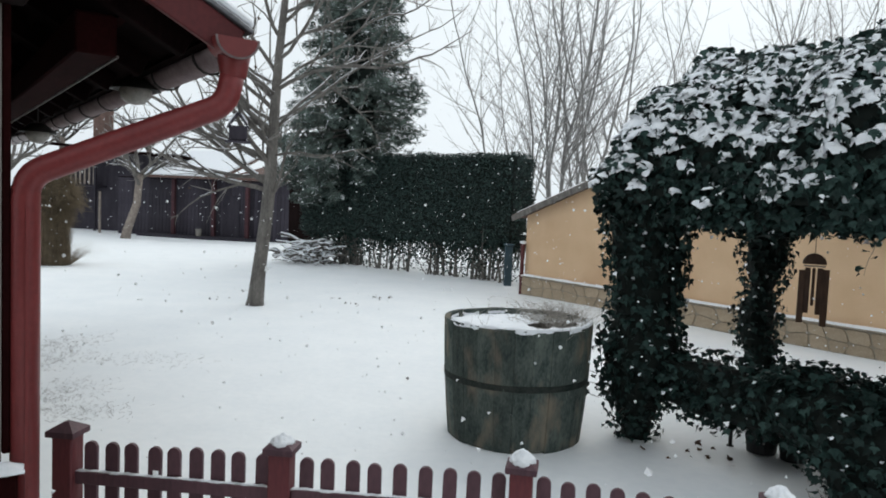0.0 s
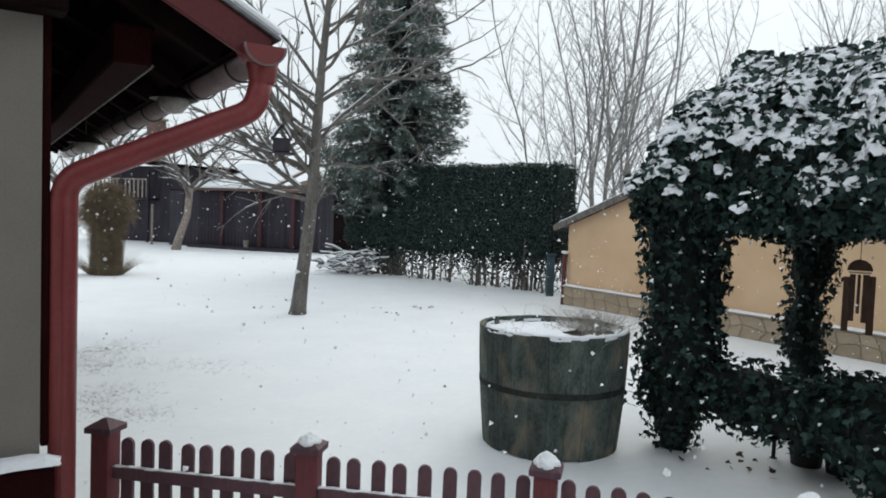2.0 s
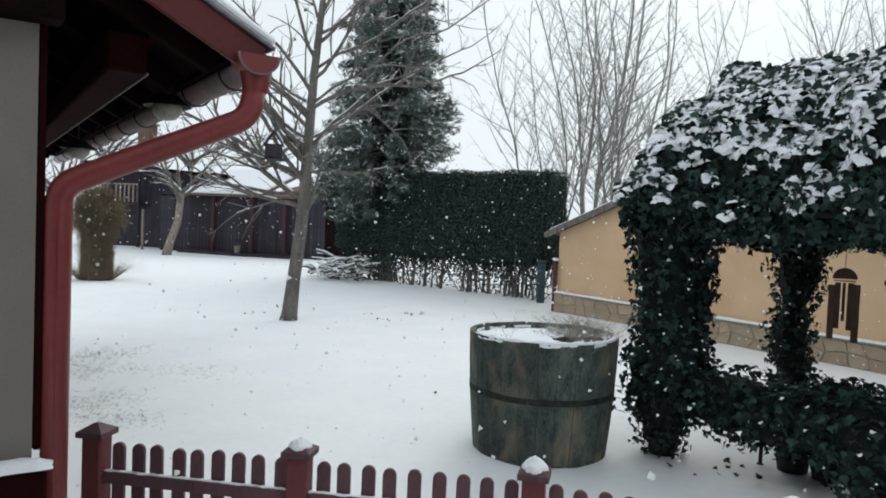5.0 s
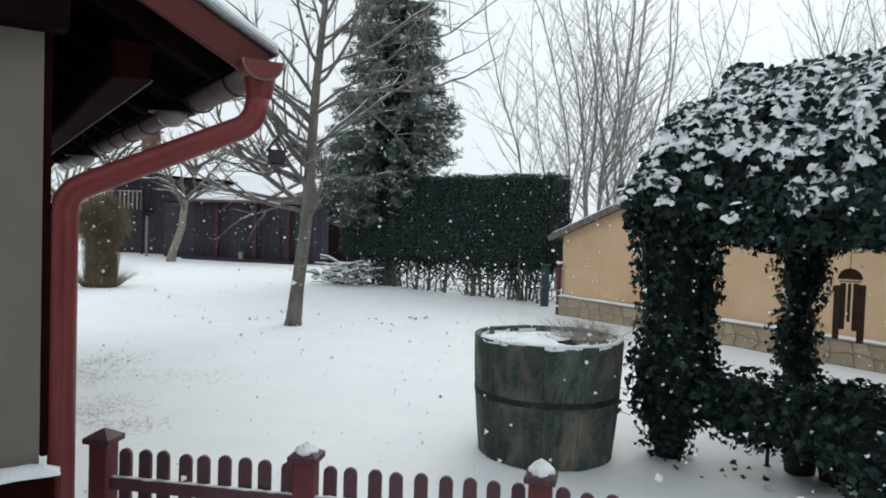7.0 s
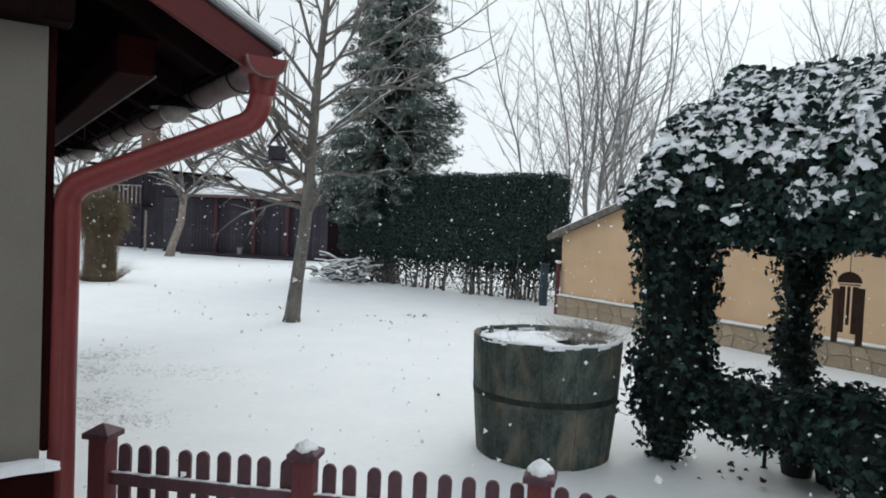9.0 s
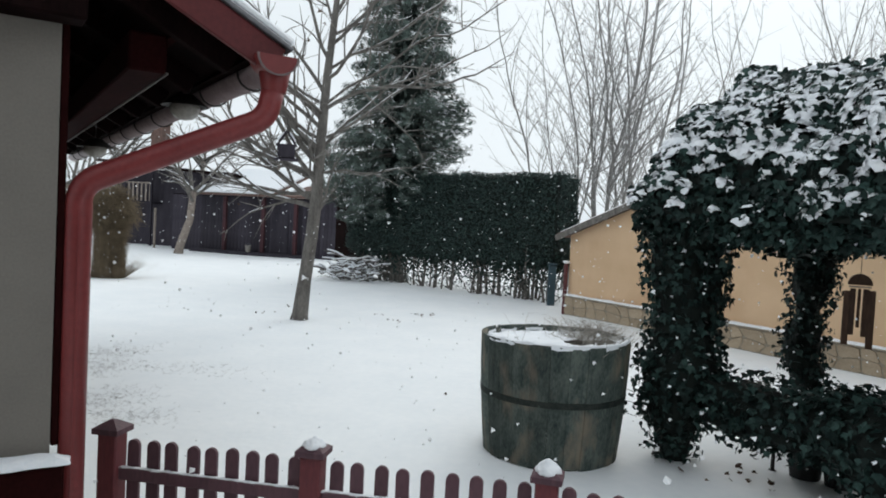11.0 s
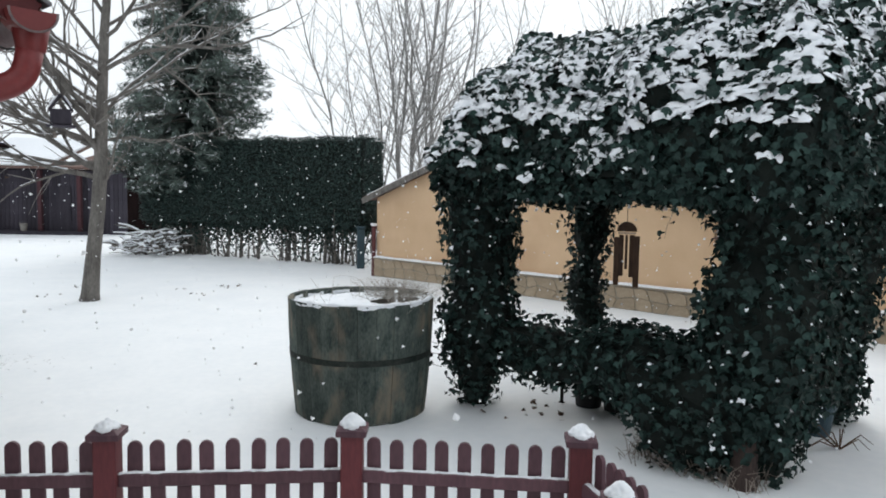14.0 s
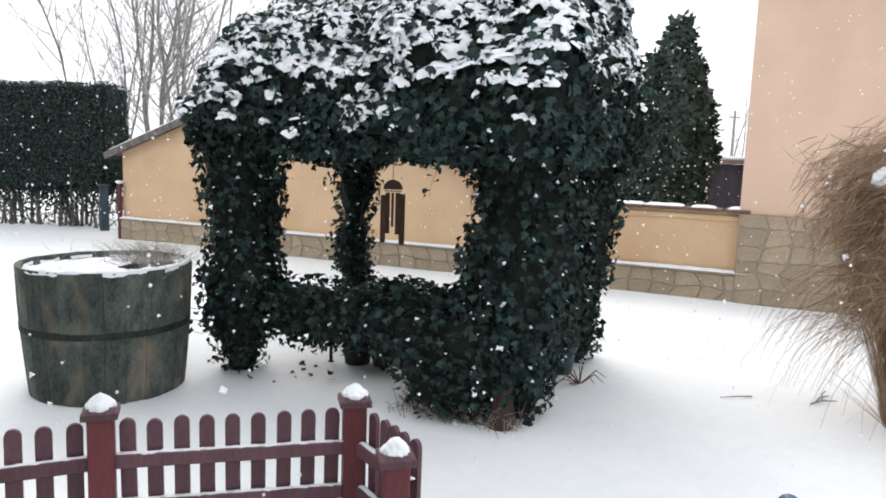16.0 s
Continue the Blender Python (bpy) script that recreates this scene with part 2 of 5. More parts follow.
def tubes(paths, sides=5):
    """Vertices and faces of tapered tubes: each path a list of (point, radius)."""
    V, F = [], []
    for path in paths:
        n = 3 if path[0][1] < 0.012 else sides
        start = len(V)
        for i, (p, r) in enumerate(path):
            a = path[max(i - 1, 0)][0]
            b = path[min(i + 1, len(path) - 1)][0]
            d = (b - a).normalized()
            s = d.cross(Vector((0.13, 0.31, 0.94))).normalized()
            if s.length < 0.1:
                s = d.cross(Vector((1, 0, 0))).normalized()
            t = d.cross(s)
            for k in range(n):
                w = 2 * math.pi * k / n
                V.append(p + (s * math.cos(w) + t * math.sin(w)) * r)
        for i in range(len(path) - 1):
            for k in range(n):
                F.append((start + i * n + k, start + i * n + (k + 1) % n, start + (i + 1) * n + (k + 1) % n, start + (i + 1) * n + k))
        F.append(tuple(start + (len(path) - 1) * n + k for k in range(n)))
        F.append(tuple(start + n - 1 - k for k in range(n)))
    return V, F


def pipe(points, radius, sides=14):
    """A round pipe along points with mitred, rounded elbows."""
    pts = [Vector(p) for p in points]
    path = [pts[0]]
    for a, b, c in zip(pts, pts[1:], pts[2:]):
        d0, d1 = (a - b).normalized(), (c - b).normalized()
        cut = min(radius * 1.5, (a - b).length * 0.45, (c - b).length * 0.45)
        for k in range(7):
            f = k / 6
            path.append((b + d0 * cut) * (1 - f) ** 2 + b * 2 * f * (1 - f) + (b + d1 * cut) * f * f)
    path.append(pts[-1])
    return tubes([[(p, radius) for p in path]], sides)


def scatter(template, P, N, size, rng, tilt=0.5, spin=None):
    """Copies of a small leaf template at P, facing N with some tilt, as one (vertices, faces)."""
    tv, tf = np.array(template[0], float), template[1]
    n = len(P)
    N = N + rng.normal(0, tilt, (n, 3))
    N /= np.linalg.norm(N, axis=1)[:, None] + 1e-9
    U = np.cross(N, rng.normal(0, 1, (n, 3)) if spin is None else spin)
    U /= np.linalg.norm(U, axis=1)[:, None] + 1e-9
    W = np.cross(N, U)
    S = size * rng.uniform(0.65, 1.35, n)
    V = (P[:, None, :] + S[:, None, None] * (tv[None, :, 0, None] * U[:, None, :] + tv[None, :, 1, None] * W[:, None, :] + tv[None, :, 2, None] * N[:, None, :])).reshape(-1, 3)
    k = len(tv)
    F = [tuple(i * k + a for a in f) for i in range(n) for f in tf]
    return V.tolist(), F


def join(*pieces):
    V, F = [], []
    for v, f in pieces:
        k = len(V)
        V.extend(v)
        F.extend(tuple(a + k for a in q) for q in f)
    return V, F


def sample(bm, count, rng, keep=None):
    """Random points and normals on the faces of a bmesh."""
    bmesh.ops.triangulate(bm, faces=bm.faces[:])
    bm.normal_update()
    T = np.array([[v.co[:] for v in f.verts] for f in bm.faces])
    Nn = np.array([f.normal[:] for f in bm.faces])
    A = np.linalg.norm(np.cross(T[:, 1] - T[:, 0], T[:, 2] - T[:, 0]), axis=1)
    idx = rng.choice(len(T), count, p=A / A.sum())
    a, b = rng.random(count), rng.random(count)
    over = a + b > 1
    a[over], b[over] = 1 - a[over], 1 - b[over]
    P = T[idx, 0] + a[:, None] * (T[idx, 1] - T[idx, 0]) + b[:, None] * (T[idx, 2] - T[idx, 0])
    Nn = Nn[idx]
    if keep is not None:
        ok = keep(P, Nn, rng)
        P, Nn = P[ok], Nn[ok]
    return P, Nn


def lumpy(bm, amount, size, seed=0.0):
    """Pushes vertices along their normals by noise."""
    bm.normal_update()
    for v in bm.verts:
        v.co += v.normal * amount * noise.noise(v.co / size + Vector((seed, seed * 0.7, -seed)))
    return bm


IVY_LEAF = ([(0, -0.45, 0), (0.32, -0.42, 0.02), (0.55, -0.05, 0.10), (0.24, 0.08, 0.03), (0, 0.62, -0.06), (-0.24, 0.08, 0.03), (-0.55, -0.05, 0.10), (-0.32, -0.42, 0.02), (0, 0, -0.02)],
            [(8, 0, 1), (8, 1, 2), (8, 2, 3), (8, 3, 4), (8, 4, 5), (8, 5, 6), (8, 6, 7), (8, 7, 0)])
STRAW = ([(0.006, -0.1, 0), (-0.006, -0.1, 0), (-0.011, 0.45, 0.05), (0.011, 0.45, 0.05), (0, 1.0, -0.07)], [(0, 1, 2, 3), (3, 2, 4)])
SMALL_LEAF = ([(0, -0.5, 0), (0.28, 0, 0.06), (0, 0.5, 0), (-0.28, 0, 0.06)], [(0, 1, 2), (0, 2, 3)])
SPRAY = ([(0, -0.1, 0), (0.34, 0.25, -0.10), (0.10, 0.32, 0.02), (0.22, 0.75, -0.12), (0, 1.0, -0.05), (-0.22, 0.75, -0.12), (-0.10, 0.32, 0.02), (-0.34, 0.25, -0.10)],
         [(0, 1, 2), (2, 3, 4), (4, 5, 6), (6, 7, 0), (0, 2, 4, 6)])
NEEDLE_TWIG = ([(-0.06, -0.1, 0), (0.06, -0.1, 0), (0, 1.0, 0.02), (0.02, 0.05, 0), (0.04, 0.25, 0), (0.40, 0.62, -0.05), (-0.02, 0.05, 0), (-0.40, 0.62, -0.05), (-0.04, 0.25, 0),
                (0.02, 0.40, 0), (0.03, 0.58, 0), (0.28, 0.92, -0.03), (-0.02, 0.40, 0), (-0.28, 0.92, -0.03), (-0.03, 0.58, 0)],
               [(0, 1, 2), (3, 5, 4), (6, 8, 7), (9, 11, 10), (12, 14, 13)])
FLAKE = ([(1, 0, 0), (-0.5, 0.8, 0.1), (-0.6, -0.7, 0), (0.1, 0, 0.9), (0, 0.1, -0.8)], [(0, 1, 3), (1, 2, 3), (2, 0, 3), (1, 0, 4), (2, 1, 4), (0, 2, 4)])
# ---- ground ----
def ground_height(x, y):
    return 0.035 * noise.noise(Vector((x * 0.35, y * 0.35, 0))) + 0.012 * noise.noise(Vector((x * 1.7, y * 1.7, 3)))


def build_ground():
    def steps(near, far, n):
        inner = np.linspace(-near, near, n)
        outer = near * (far / near) ** (np.arange(1, 15) / 14)
        return np.concatenate([-outer[::-1], inner, outer])
    xs, ys = steps(22, 1500, 140), steps(22, 1500, 140)
    ys = ys + 12
    V, F = [], []
    for x in xs:
        for y in ys:
            V.append((x, y, ground_height(x, y) if abs(x) < 60 and abs(y) < 60 else 0.0))
    m = len(ys)
    for i in range(len(xs) - 1):
        for j in range(m - 1):
            F.append((i * m + j, (i + 1) * m + j, (i + 1) * m + j + 1, i * m + j + 1))
    ob = part("ground", (V, F), SNOW, smooth=True)
    tagged(ob, "smooth fresh snow lying over the whole lawn", "snow", kind="structure")


build_ground()

# ---- long boundary wall and outbuilding ----
WALL_START, WALL_YAW = Vector((3.04, 18.1, 0)), -57.0


def stones(parent, length, height, cell, proud, rng, skip=0.0):
    """Irregular flat field stones set in mortar, each a piece of its own; local x along, z up, face at -y."""
    nx, nz = max(1, round(length / cell)), max(1, round(height / (cell * 0.62)))
    gx = [[(i + (rng.uniform(-0.28, 0.28) if 0 < i < nx else 0) + 0.22 * (j % 2) * (0 < i < nx)) * length / nx for i in range(nx + 1)] for j in range(nz + 1)]
    gz = [[(j + (rng.uniform(-0.25, 0.25) if 0 < j < nz else 0)) * height / nz for i in range(nx + 1)] for j in range(nz + 1)]
    for j in range(nz):
        for i in range(nx):
            quad = [Vector((gx[a][b], 0, gz[a][b])) for a, b in ((j, i), (j, i + 1), (j + 1, i + 1), (j + 1, i))]
            c = sum(quad, Vector()) / 4
            outline = []
            for p, q in zip(quad, quad[1:] + quad[:1]):
                outline += [p.lerp(q, 0.14), p.lerp(q, 0.5) + (c - p.lerp(q, 0.5)) * rng.uniform(-0.06, 0.10), p.lerp(q, 0.86)]
            outline = [c + (p - c) * 0.965 for p in outline]
            bm = bmesh.new()
            depth = proud * rng.uniform(0.5, 1.2)
            backv = [bm.verts.new((p - c) + Vector((0, 0.01, 0))) for p in outline]
            front = [bm.verts.new((p - c) * 0.95 + Vector((0, -depth, 0))) for p in outline]
            bm.faces.new(front)
            for k in range(len(outline)):
                bm.faces.new((backv[k], backv[(k + 1) % len(outline)], front[(k + 1) % len(outline)], front[k]))
            bmesh.ops.recalc_face_normals(bm, faces=bm.faces[:])
            part("stone", bm, STONE, parent, m=Matrix.Translation(c))


def build_boundary():
    rng = random.Random(5)
    base = Matrix.Translation(WALL_START) @ pose(0, 0, 0, 0, 0, WALL_YAW)
    # gabled end of the outbuilding: 8.7 m wide, eaves 2.0 m, ridge 3.5 m
    barn = thing("outbuilding", base, "low gabled outbuilding with apricot plaster walls", "outbuilding")
    W, EAVE, RIDGE, DEEP = 8.7, 1.98, 3.5, 6.0
    bm = bmesh.new()
    prof = [(0, -0.3), (W, -0.3), (W, EAVE), (W / 2, RIDGE), (0, EAVE)]
    a = [bm.verts.new((x, 0, z)) for x, z in prof]
    b = [bm.verts.new((x, DEEP, z)) for x, z in prof]
    bm.faces.new(a)
    bm.faces.new(b[::-1])
    for k in range(5):
        bm.faces.new((a[k], b[k], b[(k + 1) % 5], a[(k + 1) % 5]))
    bmesh.ops.recalc_face_normals(bm, faces=bm.faces[:])
    part("wall", bm, PLASTER_ORANGE, barn)
    slope = math.degrees(math.atan2(RIDGE - EAVE, W / 2))
    run = math.hypot(RIDGE - EAVE, W / 2) + 0.28
    for side in (0, 1):
        if side:
            m = pose(W / 2, 0, RIDGE + 0.012) @ pose(0, 0, 0, 0, slope, 0)
        else:
            m = pose(W / 2, 0, RIDGE + 0.012) @ pose(0, 0, 0, 0, -slope, 0) @ pose(0, 0, 0, 0, 0, 180) @ pose(0, -DEEP, 0)
        roof = part("roof", box((run, DEEP + 0.5, 0.09), (run / 2, DEEP / 2, 0.05), 0.015), ROOF_TILE, barn, "dull brown tiled roof slope", m=m)
        part("snow_layer", lumpy(box((run - 0.1, DEEP + 0.3, 0.05), (run / 2, DEEP / 2, 0.12), 0.02), 0.01, 0.3), SNOW_CAP, roof)
        part("verge_board", box((run, 0.05, 0.14), (run / 2, -0.28 if side else DEEP + 0.28, -0.01), 0.008), BARK, roof, "weathered grey verge board")
    part("plinth", box((W, 0.10, 0.74), (W / 2, -0.055, 0.07)), MORTAR, barn)
    plinth = part("plinth_ledge", box((W, 0.15, 0.03), (W / 2, -0.075, 0.455), 0.006), MORTAR, barn)
    part("snow_strip", drift((W, 0.14, 0.04), (W / 2, -0.075, 0.492), 0.012, 0.2, 2.0, 0.1), SNOW_CAP, barn)
    face = new("plinth_stonework")
    face.parent = barn
    face.matrix_basis = Matrix.Translation((0, -0.108, 0))
    stones(face, W, 0.43, 0.36, 0.018, rng)
    part("downpipe", box((0.09, 0.09, 1.3), (-0.02, -0.09, 0.62), 0.03, segments=3), RUST_RED, barn, "short rust-red corner pipe with a snow cap")
    part("snow_cap", lumpy(box((0.13, 0.13, 0.07), (-0.02, -0.09, 1.30), 0.03, segments=2), 0.01, 0.05), SNOW_CAP, barn)
    # low garden wall that runs on from it to the house
    L0, L1, TOP = W + 0.003, 13.45, 1.42
    wall = thing("wall_garden", base, "low apricot plastered garden wall on a stone plinth with a snowy tile coping", "wall", kind="structure")
    part("wall_body", box((L1 - L0, 0.26, TOP + 0.3), ((L0 + L1) / 2, 0.14, TOP / 2 - 0.15)), PLASTER_ORANGE, wall)
    part("cornice", box((L1 - L0, 0.32, 0.10), ((L0 + L1) / 2, 0.13, TOP - 0.09), 0.02), PLASTER_ORANGE, wall)
    x = L0
    while x < L1 - 0.1:
        w = min(0.62, L1 - x)
        tile = part("coping_tile", box((w - 0.02, 0.46, 0.045), (x + w / 2, 0.12, TOP + 0.025 + rng.uniform(0, 0.012)), 0.01), ROOF_TILE, wall)
        part("snow_layer", drift((w * rng.uniform(0.6, 1.0), 0.40, 0.03), (x + w / 2, 0.13, TOP + 0.076), 0.010, 0.12, x), SNOW_CAP, tile)
        x += w
    part("plinth", box((L1 - L0, 0.10, 0.74), ((L0 + L1) / 2, -0.055, 0.07)), MORTAR, wall)
    part("plinth_ledge", box((L1 - L0, 0.15, 0.03), ((L0 + L1) / 2, -0.075, 0.455), 0.006), MORTAR, wall)
    part("snow_strip", drift((L1 - L0, 0.14, 0.04), ((L0 + L1) / 2, -0.075, 0.492), 0.012, 0.2, 3.0, 0.06), SNOW_CAP, wall)
    f2 = new("plinth_stonework")
    f2.parent = wall
    f2.matrix_basis = Matrix.Translation((L0, -0.108, 0))
    stones(f2, L1 - L0, 0.43, 0.36, 0.018, rng)
    # tall house at the end of the wall
    house = thing("neighbour_house", base @ pose(L1 - 0.17, 0, 0), "tall salmon plastered house with a rough stone base", "house")
    HW, HT, BASE = 7.0, 4.85, 1.42
    part("wall", box((HW, 6, HT + 0.3), (HW / 2, 2.93, HT / 2 - 0.15)), PLASTER_PINK, house)
    part("base", box((HW, 0.06, BASE + 0.3), (HW / 2, -0.102, BASE / 2 - 0.15)), MORTAR, house)
    f3 = new("base_stonework")
    f3.parent = house
    f3.matrix_basis = Matrix.Translation((0.0, -0.134, 0))
    stones(f3, 4.2, BASE, 0.36, 0.010, rng)
    roof = part("roof", box((HW, 6.2, 0.16), (HW / 2 - 0.02, 2.86, HT + 0.08), 0.02), DARK_WOOD, house, "dark boarded eave")
    part("snow_layer", box((HW - 0.1, 6.1, 0.06), (HW / 2, 2.86, HT + 0.19), 0.02), SNOW_CAP, roof)
    pole = thing("utility_pole", pose(49.1, 34.5, 0), "distant grey utility pole with a cross arm", "pole")
    part("shaft", lathe([(0.14, -0.1), (0.09, 6.3)], 10), BARK_PALE, pole)
    part("cross_arm", box((1.3, 0.1, 0.1), (0, 0, 5.8), 0.01), BARK_PALE, pole)
    # small shed seen over the wall
    shed = thing("neighbour_shed", base @ pose(9.0, 9.0, 0), "small far shed with a snowy roof behind the wall", "shed")
    part("wall", box((9, 3, 2.2), (6, 4, 1.1)), SHED_WOOD, shed)
    part("roof", box((9.4, 3.6, 0.12), (6, 4, 2.27), 0.02), ROOF_TILE, shed)
    part("snow_layer", lumpy(box((9.3, 3.5, 0.12), (6, 4, 2.39), 0.04), 0.02, 0.3), SNOW_CAP, shed)


build_boundary()

# ---- own house: gable corner, eave, gutter and downpipe ----
HOUSE_YAW = 33.0
HU, HN = Vector((-math.sin(radians(33)), math.cos(radians(33)), 0)), Vector((math.cos(radians(33)), math.sin(radians(33)), 0))


def build_house():
    corner = Vector((-1.654, 2.98, 0))
    base = Matrix.Translation(corner) @ pose(0, 0, 0, 0, 0, 33)
    # local x points out of the long side, y runs away along it; the gable face looks along -y
    wall = thing("wall_house", base, "pale grey plastered house corner in shade", "wall", kind="structure")
    gable = bmesh.new()
    prof = [(-5.0, 0.0), (0.0, 0.0), (0.0, 3.18), (-5.0, 5.82)]
    ends = [[gable.verts.new((x, y, z)) for x, z in prof] for y in (0.0, 0.3)]
    gable.faces.new(ends[0])
    gable.faces.new(ends[1][::-1])
    for k in range(4):
        gable.faces.new((ends[0][k], ends[1][k], ends[1][(k + 1) % 4], ends[0][(k + 1) % 4]))
    bmesh.ops.recalc_face_normals(gable, faces=gable.faces[:])
    part("gable_wall", gable, PLASTER_GREY, wall)
    part("side_wall", box((0.3, 8.7, 3.2), (-0.15, 4.652, 1.6)), PLASTER_GREY, wall)
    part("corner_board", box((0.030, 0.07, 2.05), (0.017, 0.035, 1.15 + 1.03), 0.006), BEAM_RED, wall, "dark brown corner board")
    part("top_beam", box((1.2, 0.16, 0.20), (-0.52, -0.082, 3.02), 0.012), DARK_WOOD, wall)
    # plinth in the darkened red, the dimness of this corner put into its colour
    ledge = part("plinth_ledge", box((4.9, 0.10, 1.42), (-2.40, -0.052, 0.395), 0.012), BEAM_RED, wall, "dark red plinth with a ledge")
    part("snow_layer", drift((4.94, 0.125, 0.034), (-2.40, -0.055, 1.124), 0.014, 0.05, 1.0, 0.02), SNOW_CAP, ledge)
    # roof overhang: local frame of the eave, x inward up the slope, y along the eave
    OUT, Z, PITCH = 0.849, 2.845, 28.0
    roof = thing("eave_roof", base @ pose(OUT, -0.10, Z), "dark timber eave with red fascia, tiles and thin snow on top", "roof")
    slope = Matrix.Rotation(radians(PITCH), 4, "Y")

    def put(bm):
        # x measured inward along the slope from the eave edge
        bmesh.ops.transform(bm, matrix=slope @ Matrix.Diagonal((-1, 1, 1, 1)), verts=bm.verts[:])
        bmesh.ops.reverse_faces(bm, faces=bm.faces[:])
        return bm
    LEN, UP = 9.3, 6.4
    # soffit timbers below carry the eave's shade in their near-black colours
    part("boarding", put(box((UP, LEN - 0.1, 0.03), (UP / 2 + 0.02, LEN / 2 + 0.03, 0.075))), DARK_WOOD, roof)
    part("rake_board", put(box((UP, 0.035, 0.145), (UP / 2 - 0.01, -0.01, 0.0525), 0.006)), FASCIA, roof, "red-brown rake board")
    part("rake_flashing", put(box((UP + 0.03, 0.10, 0.02), (UP / 2 - 0.02, 0.0, 0.136), 0.004)), METAL_GREY, roof)
    part("snow_layer", put(lumpy(box((UP, LEN, 0.045), (UP / 2 - 0.03, LEN / 2 - 0.02, 0.175), 0.015), 0.01, 0.2)), SNOW_CAP, roof)
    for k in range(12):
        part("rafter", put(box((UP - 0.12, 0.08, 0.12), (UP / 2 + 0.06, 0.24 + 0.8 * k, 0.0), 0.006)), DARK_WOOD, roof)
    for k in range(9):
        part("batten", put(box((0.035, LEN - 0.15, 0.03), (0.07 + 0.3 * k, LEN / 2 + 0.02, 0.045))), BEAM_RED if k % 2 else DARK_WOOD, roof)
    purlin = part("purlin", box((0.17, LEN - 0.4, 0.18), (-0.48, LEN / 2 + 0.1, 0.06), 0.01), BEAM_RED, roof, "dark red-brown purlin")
    # added strip, stands in for the bright line on the purlin's lower edge
    part("edge_strip", box((0.012, LEN - 0.44, 0.012), (-0.389, LEN / 2 + 0.1, -0.026), 0.002), BARK, purlin, "thin pale strip added for the bright lower edge")
    # tile ends in a row along the eave
    V, F = [], []
    for i, x in enumerate((-0.03, 0.42)):
        for k in range(9):
            a = math.pi * k / 8
            for r in (0.092, 0.076):
                V.append((x, r * math.cos(a), 0.085 + r * math.sin(a) * 0.55))
    for k in range(8):
        o, n = 2 * k, 2 * (k + 1)
        F += [(o, n, n + 18, o + 18), (o + 1, o + 19, n + 19, n + 1), (o, o + 1, n + 1, n)]
    tile_bm = bmesh.new()
    vs = [tile_bm.verts.new(v) for v in V]
    for f in F:
        tile_bm.faces.new([vs[q] for q in f])
    bmesh.ops.recalc_face_normals(tile_bm, faces=tile_bm.faces[:])
    first = part("roof_tile", put(tile_bm), ROOF_TILE, roof, m=Matrix.Translation((0, 0.10, 0)))
    for k in range(1, 46):
        alike("roof_tile", first, roof, Matrix.Translation((0, 0.10 + 0.2 * k, 0)))
    # half-round gutter with brackets
    gutter = thing("roof_gutter", base @ pose(OUT + 0.035, 0.0, Z + 0.045), "half-round metal gutter with brackets under the eave", "gutter")
    V, F = [], []
    R, N = 0.078, 12
    for y in (0.0, LEN):
        for r in (R, R - 0.006):
            for k in range(N + 1):
                a = math.pi + math.pi * k / N
                V.append((r * math.cos(a), y, r * math.sin(a)))
    M = N + 1
    for k in range(N):
        F += [(k, k + 1, 2 * M + k + 1, 2 * M + k), (M + k, 3 * M + k, 3 * M + k + 1, M + k + 1), (k, M + k, M + k + 1, k + 1)]
    F += [(0, 2 * M, 3 * M, M), (N, M + N, 3 * M + N, 2 * M + N)]
    part("trough", (V, F), GUTTER_ZINC, gutter, smooth=True)
    end = part("end_cap", lathe([(0.001, -0.004), (R + 0.004, -0.004), (R + 0.004, 0.004), (0.001, 0.004)], 24), GUTTER_ZINC, gutter, m=pose(0, -0.006, 0, 90, 0, 0))
    for v in end.data.vertices:
        if v.co.y > 0.0:
            v.co.y = 0.0
    for k in range(12):
        pts = [(Vector((0.086 * math.cos(math.pi + math.pi * j / 8), 0.25 + 0.75 * k, 0.086 * math.sin(math.pi + math.pi * j / 8))), 0.007) for j in range(9)]
        part("bracket", tubes([pts], 4), IRON, gutter)
    # red outlet funnel and downpipe
    down = thing("downpipe", base @ pose(0.084, 0.02, 0), "red painted downpipe with a funnel and two elbows", "downpipe")
    top = Vector((OUT - 0.06, -0.12, Z + 0.03))
    elbow = Vector((OUT - 0.09, -0.12, Z - 0.22))
    low = Vector((0.0, 0.0, 2.27))
    part("pipe", pipe([top + Vector((0, 0, -0.1)), elbow, low, (0, 0, -0.05)], 0.054, 18), RED_METAL, down, smooth=True)
    part("collar", lathe([(0.054, -0.13), (0.057, -0.125), (0.064, -0.08), (0.076, -0.02), (0.070, -0.015)], 20, caps=False), RED_METAL, down, smooth=True, m=Matrix.Translation(top))
    # half-round red box at the gutter's end
    V, F = [], []
    R, N, Y0, Y1 = 0.092, 16, -0.125, 0.02
    for y in (Y0, Y1):
        for r in (R, R - 0.007):
            for k in range(N + 1):
                q = math.pi + math.pi * k / N
                V.append((r * math.cos(q), y, r * math.sin(q) * 0.92))
    M = N + 1
    for k in range(N):
        F += [(k, k + 1, 2 * M + k + 1, 2 * M + k), (M + k, 3 * M + k, 3 * M + k + 1, M + k + 1), (k, M + k, M + k + 1, k + 1), (M + k, M + k + 1, M + N - k - 1, M + N - k) if k < N // 2 else (2 * M + k, 2 * M + k + 1, 3 * M + k + 1, 3 * M + k)]
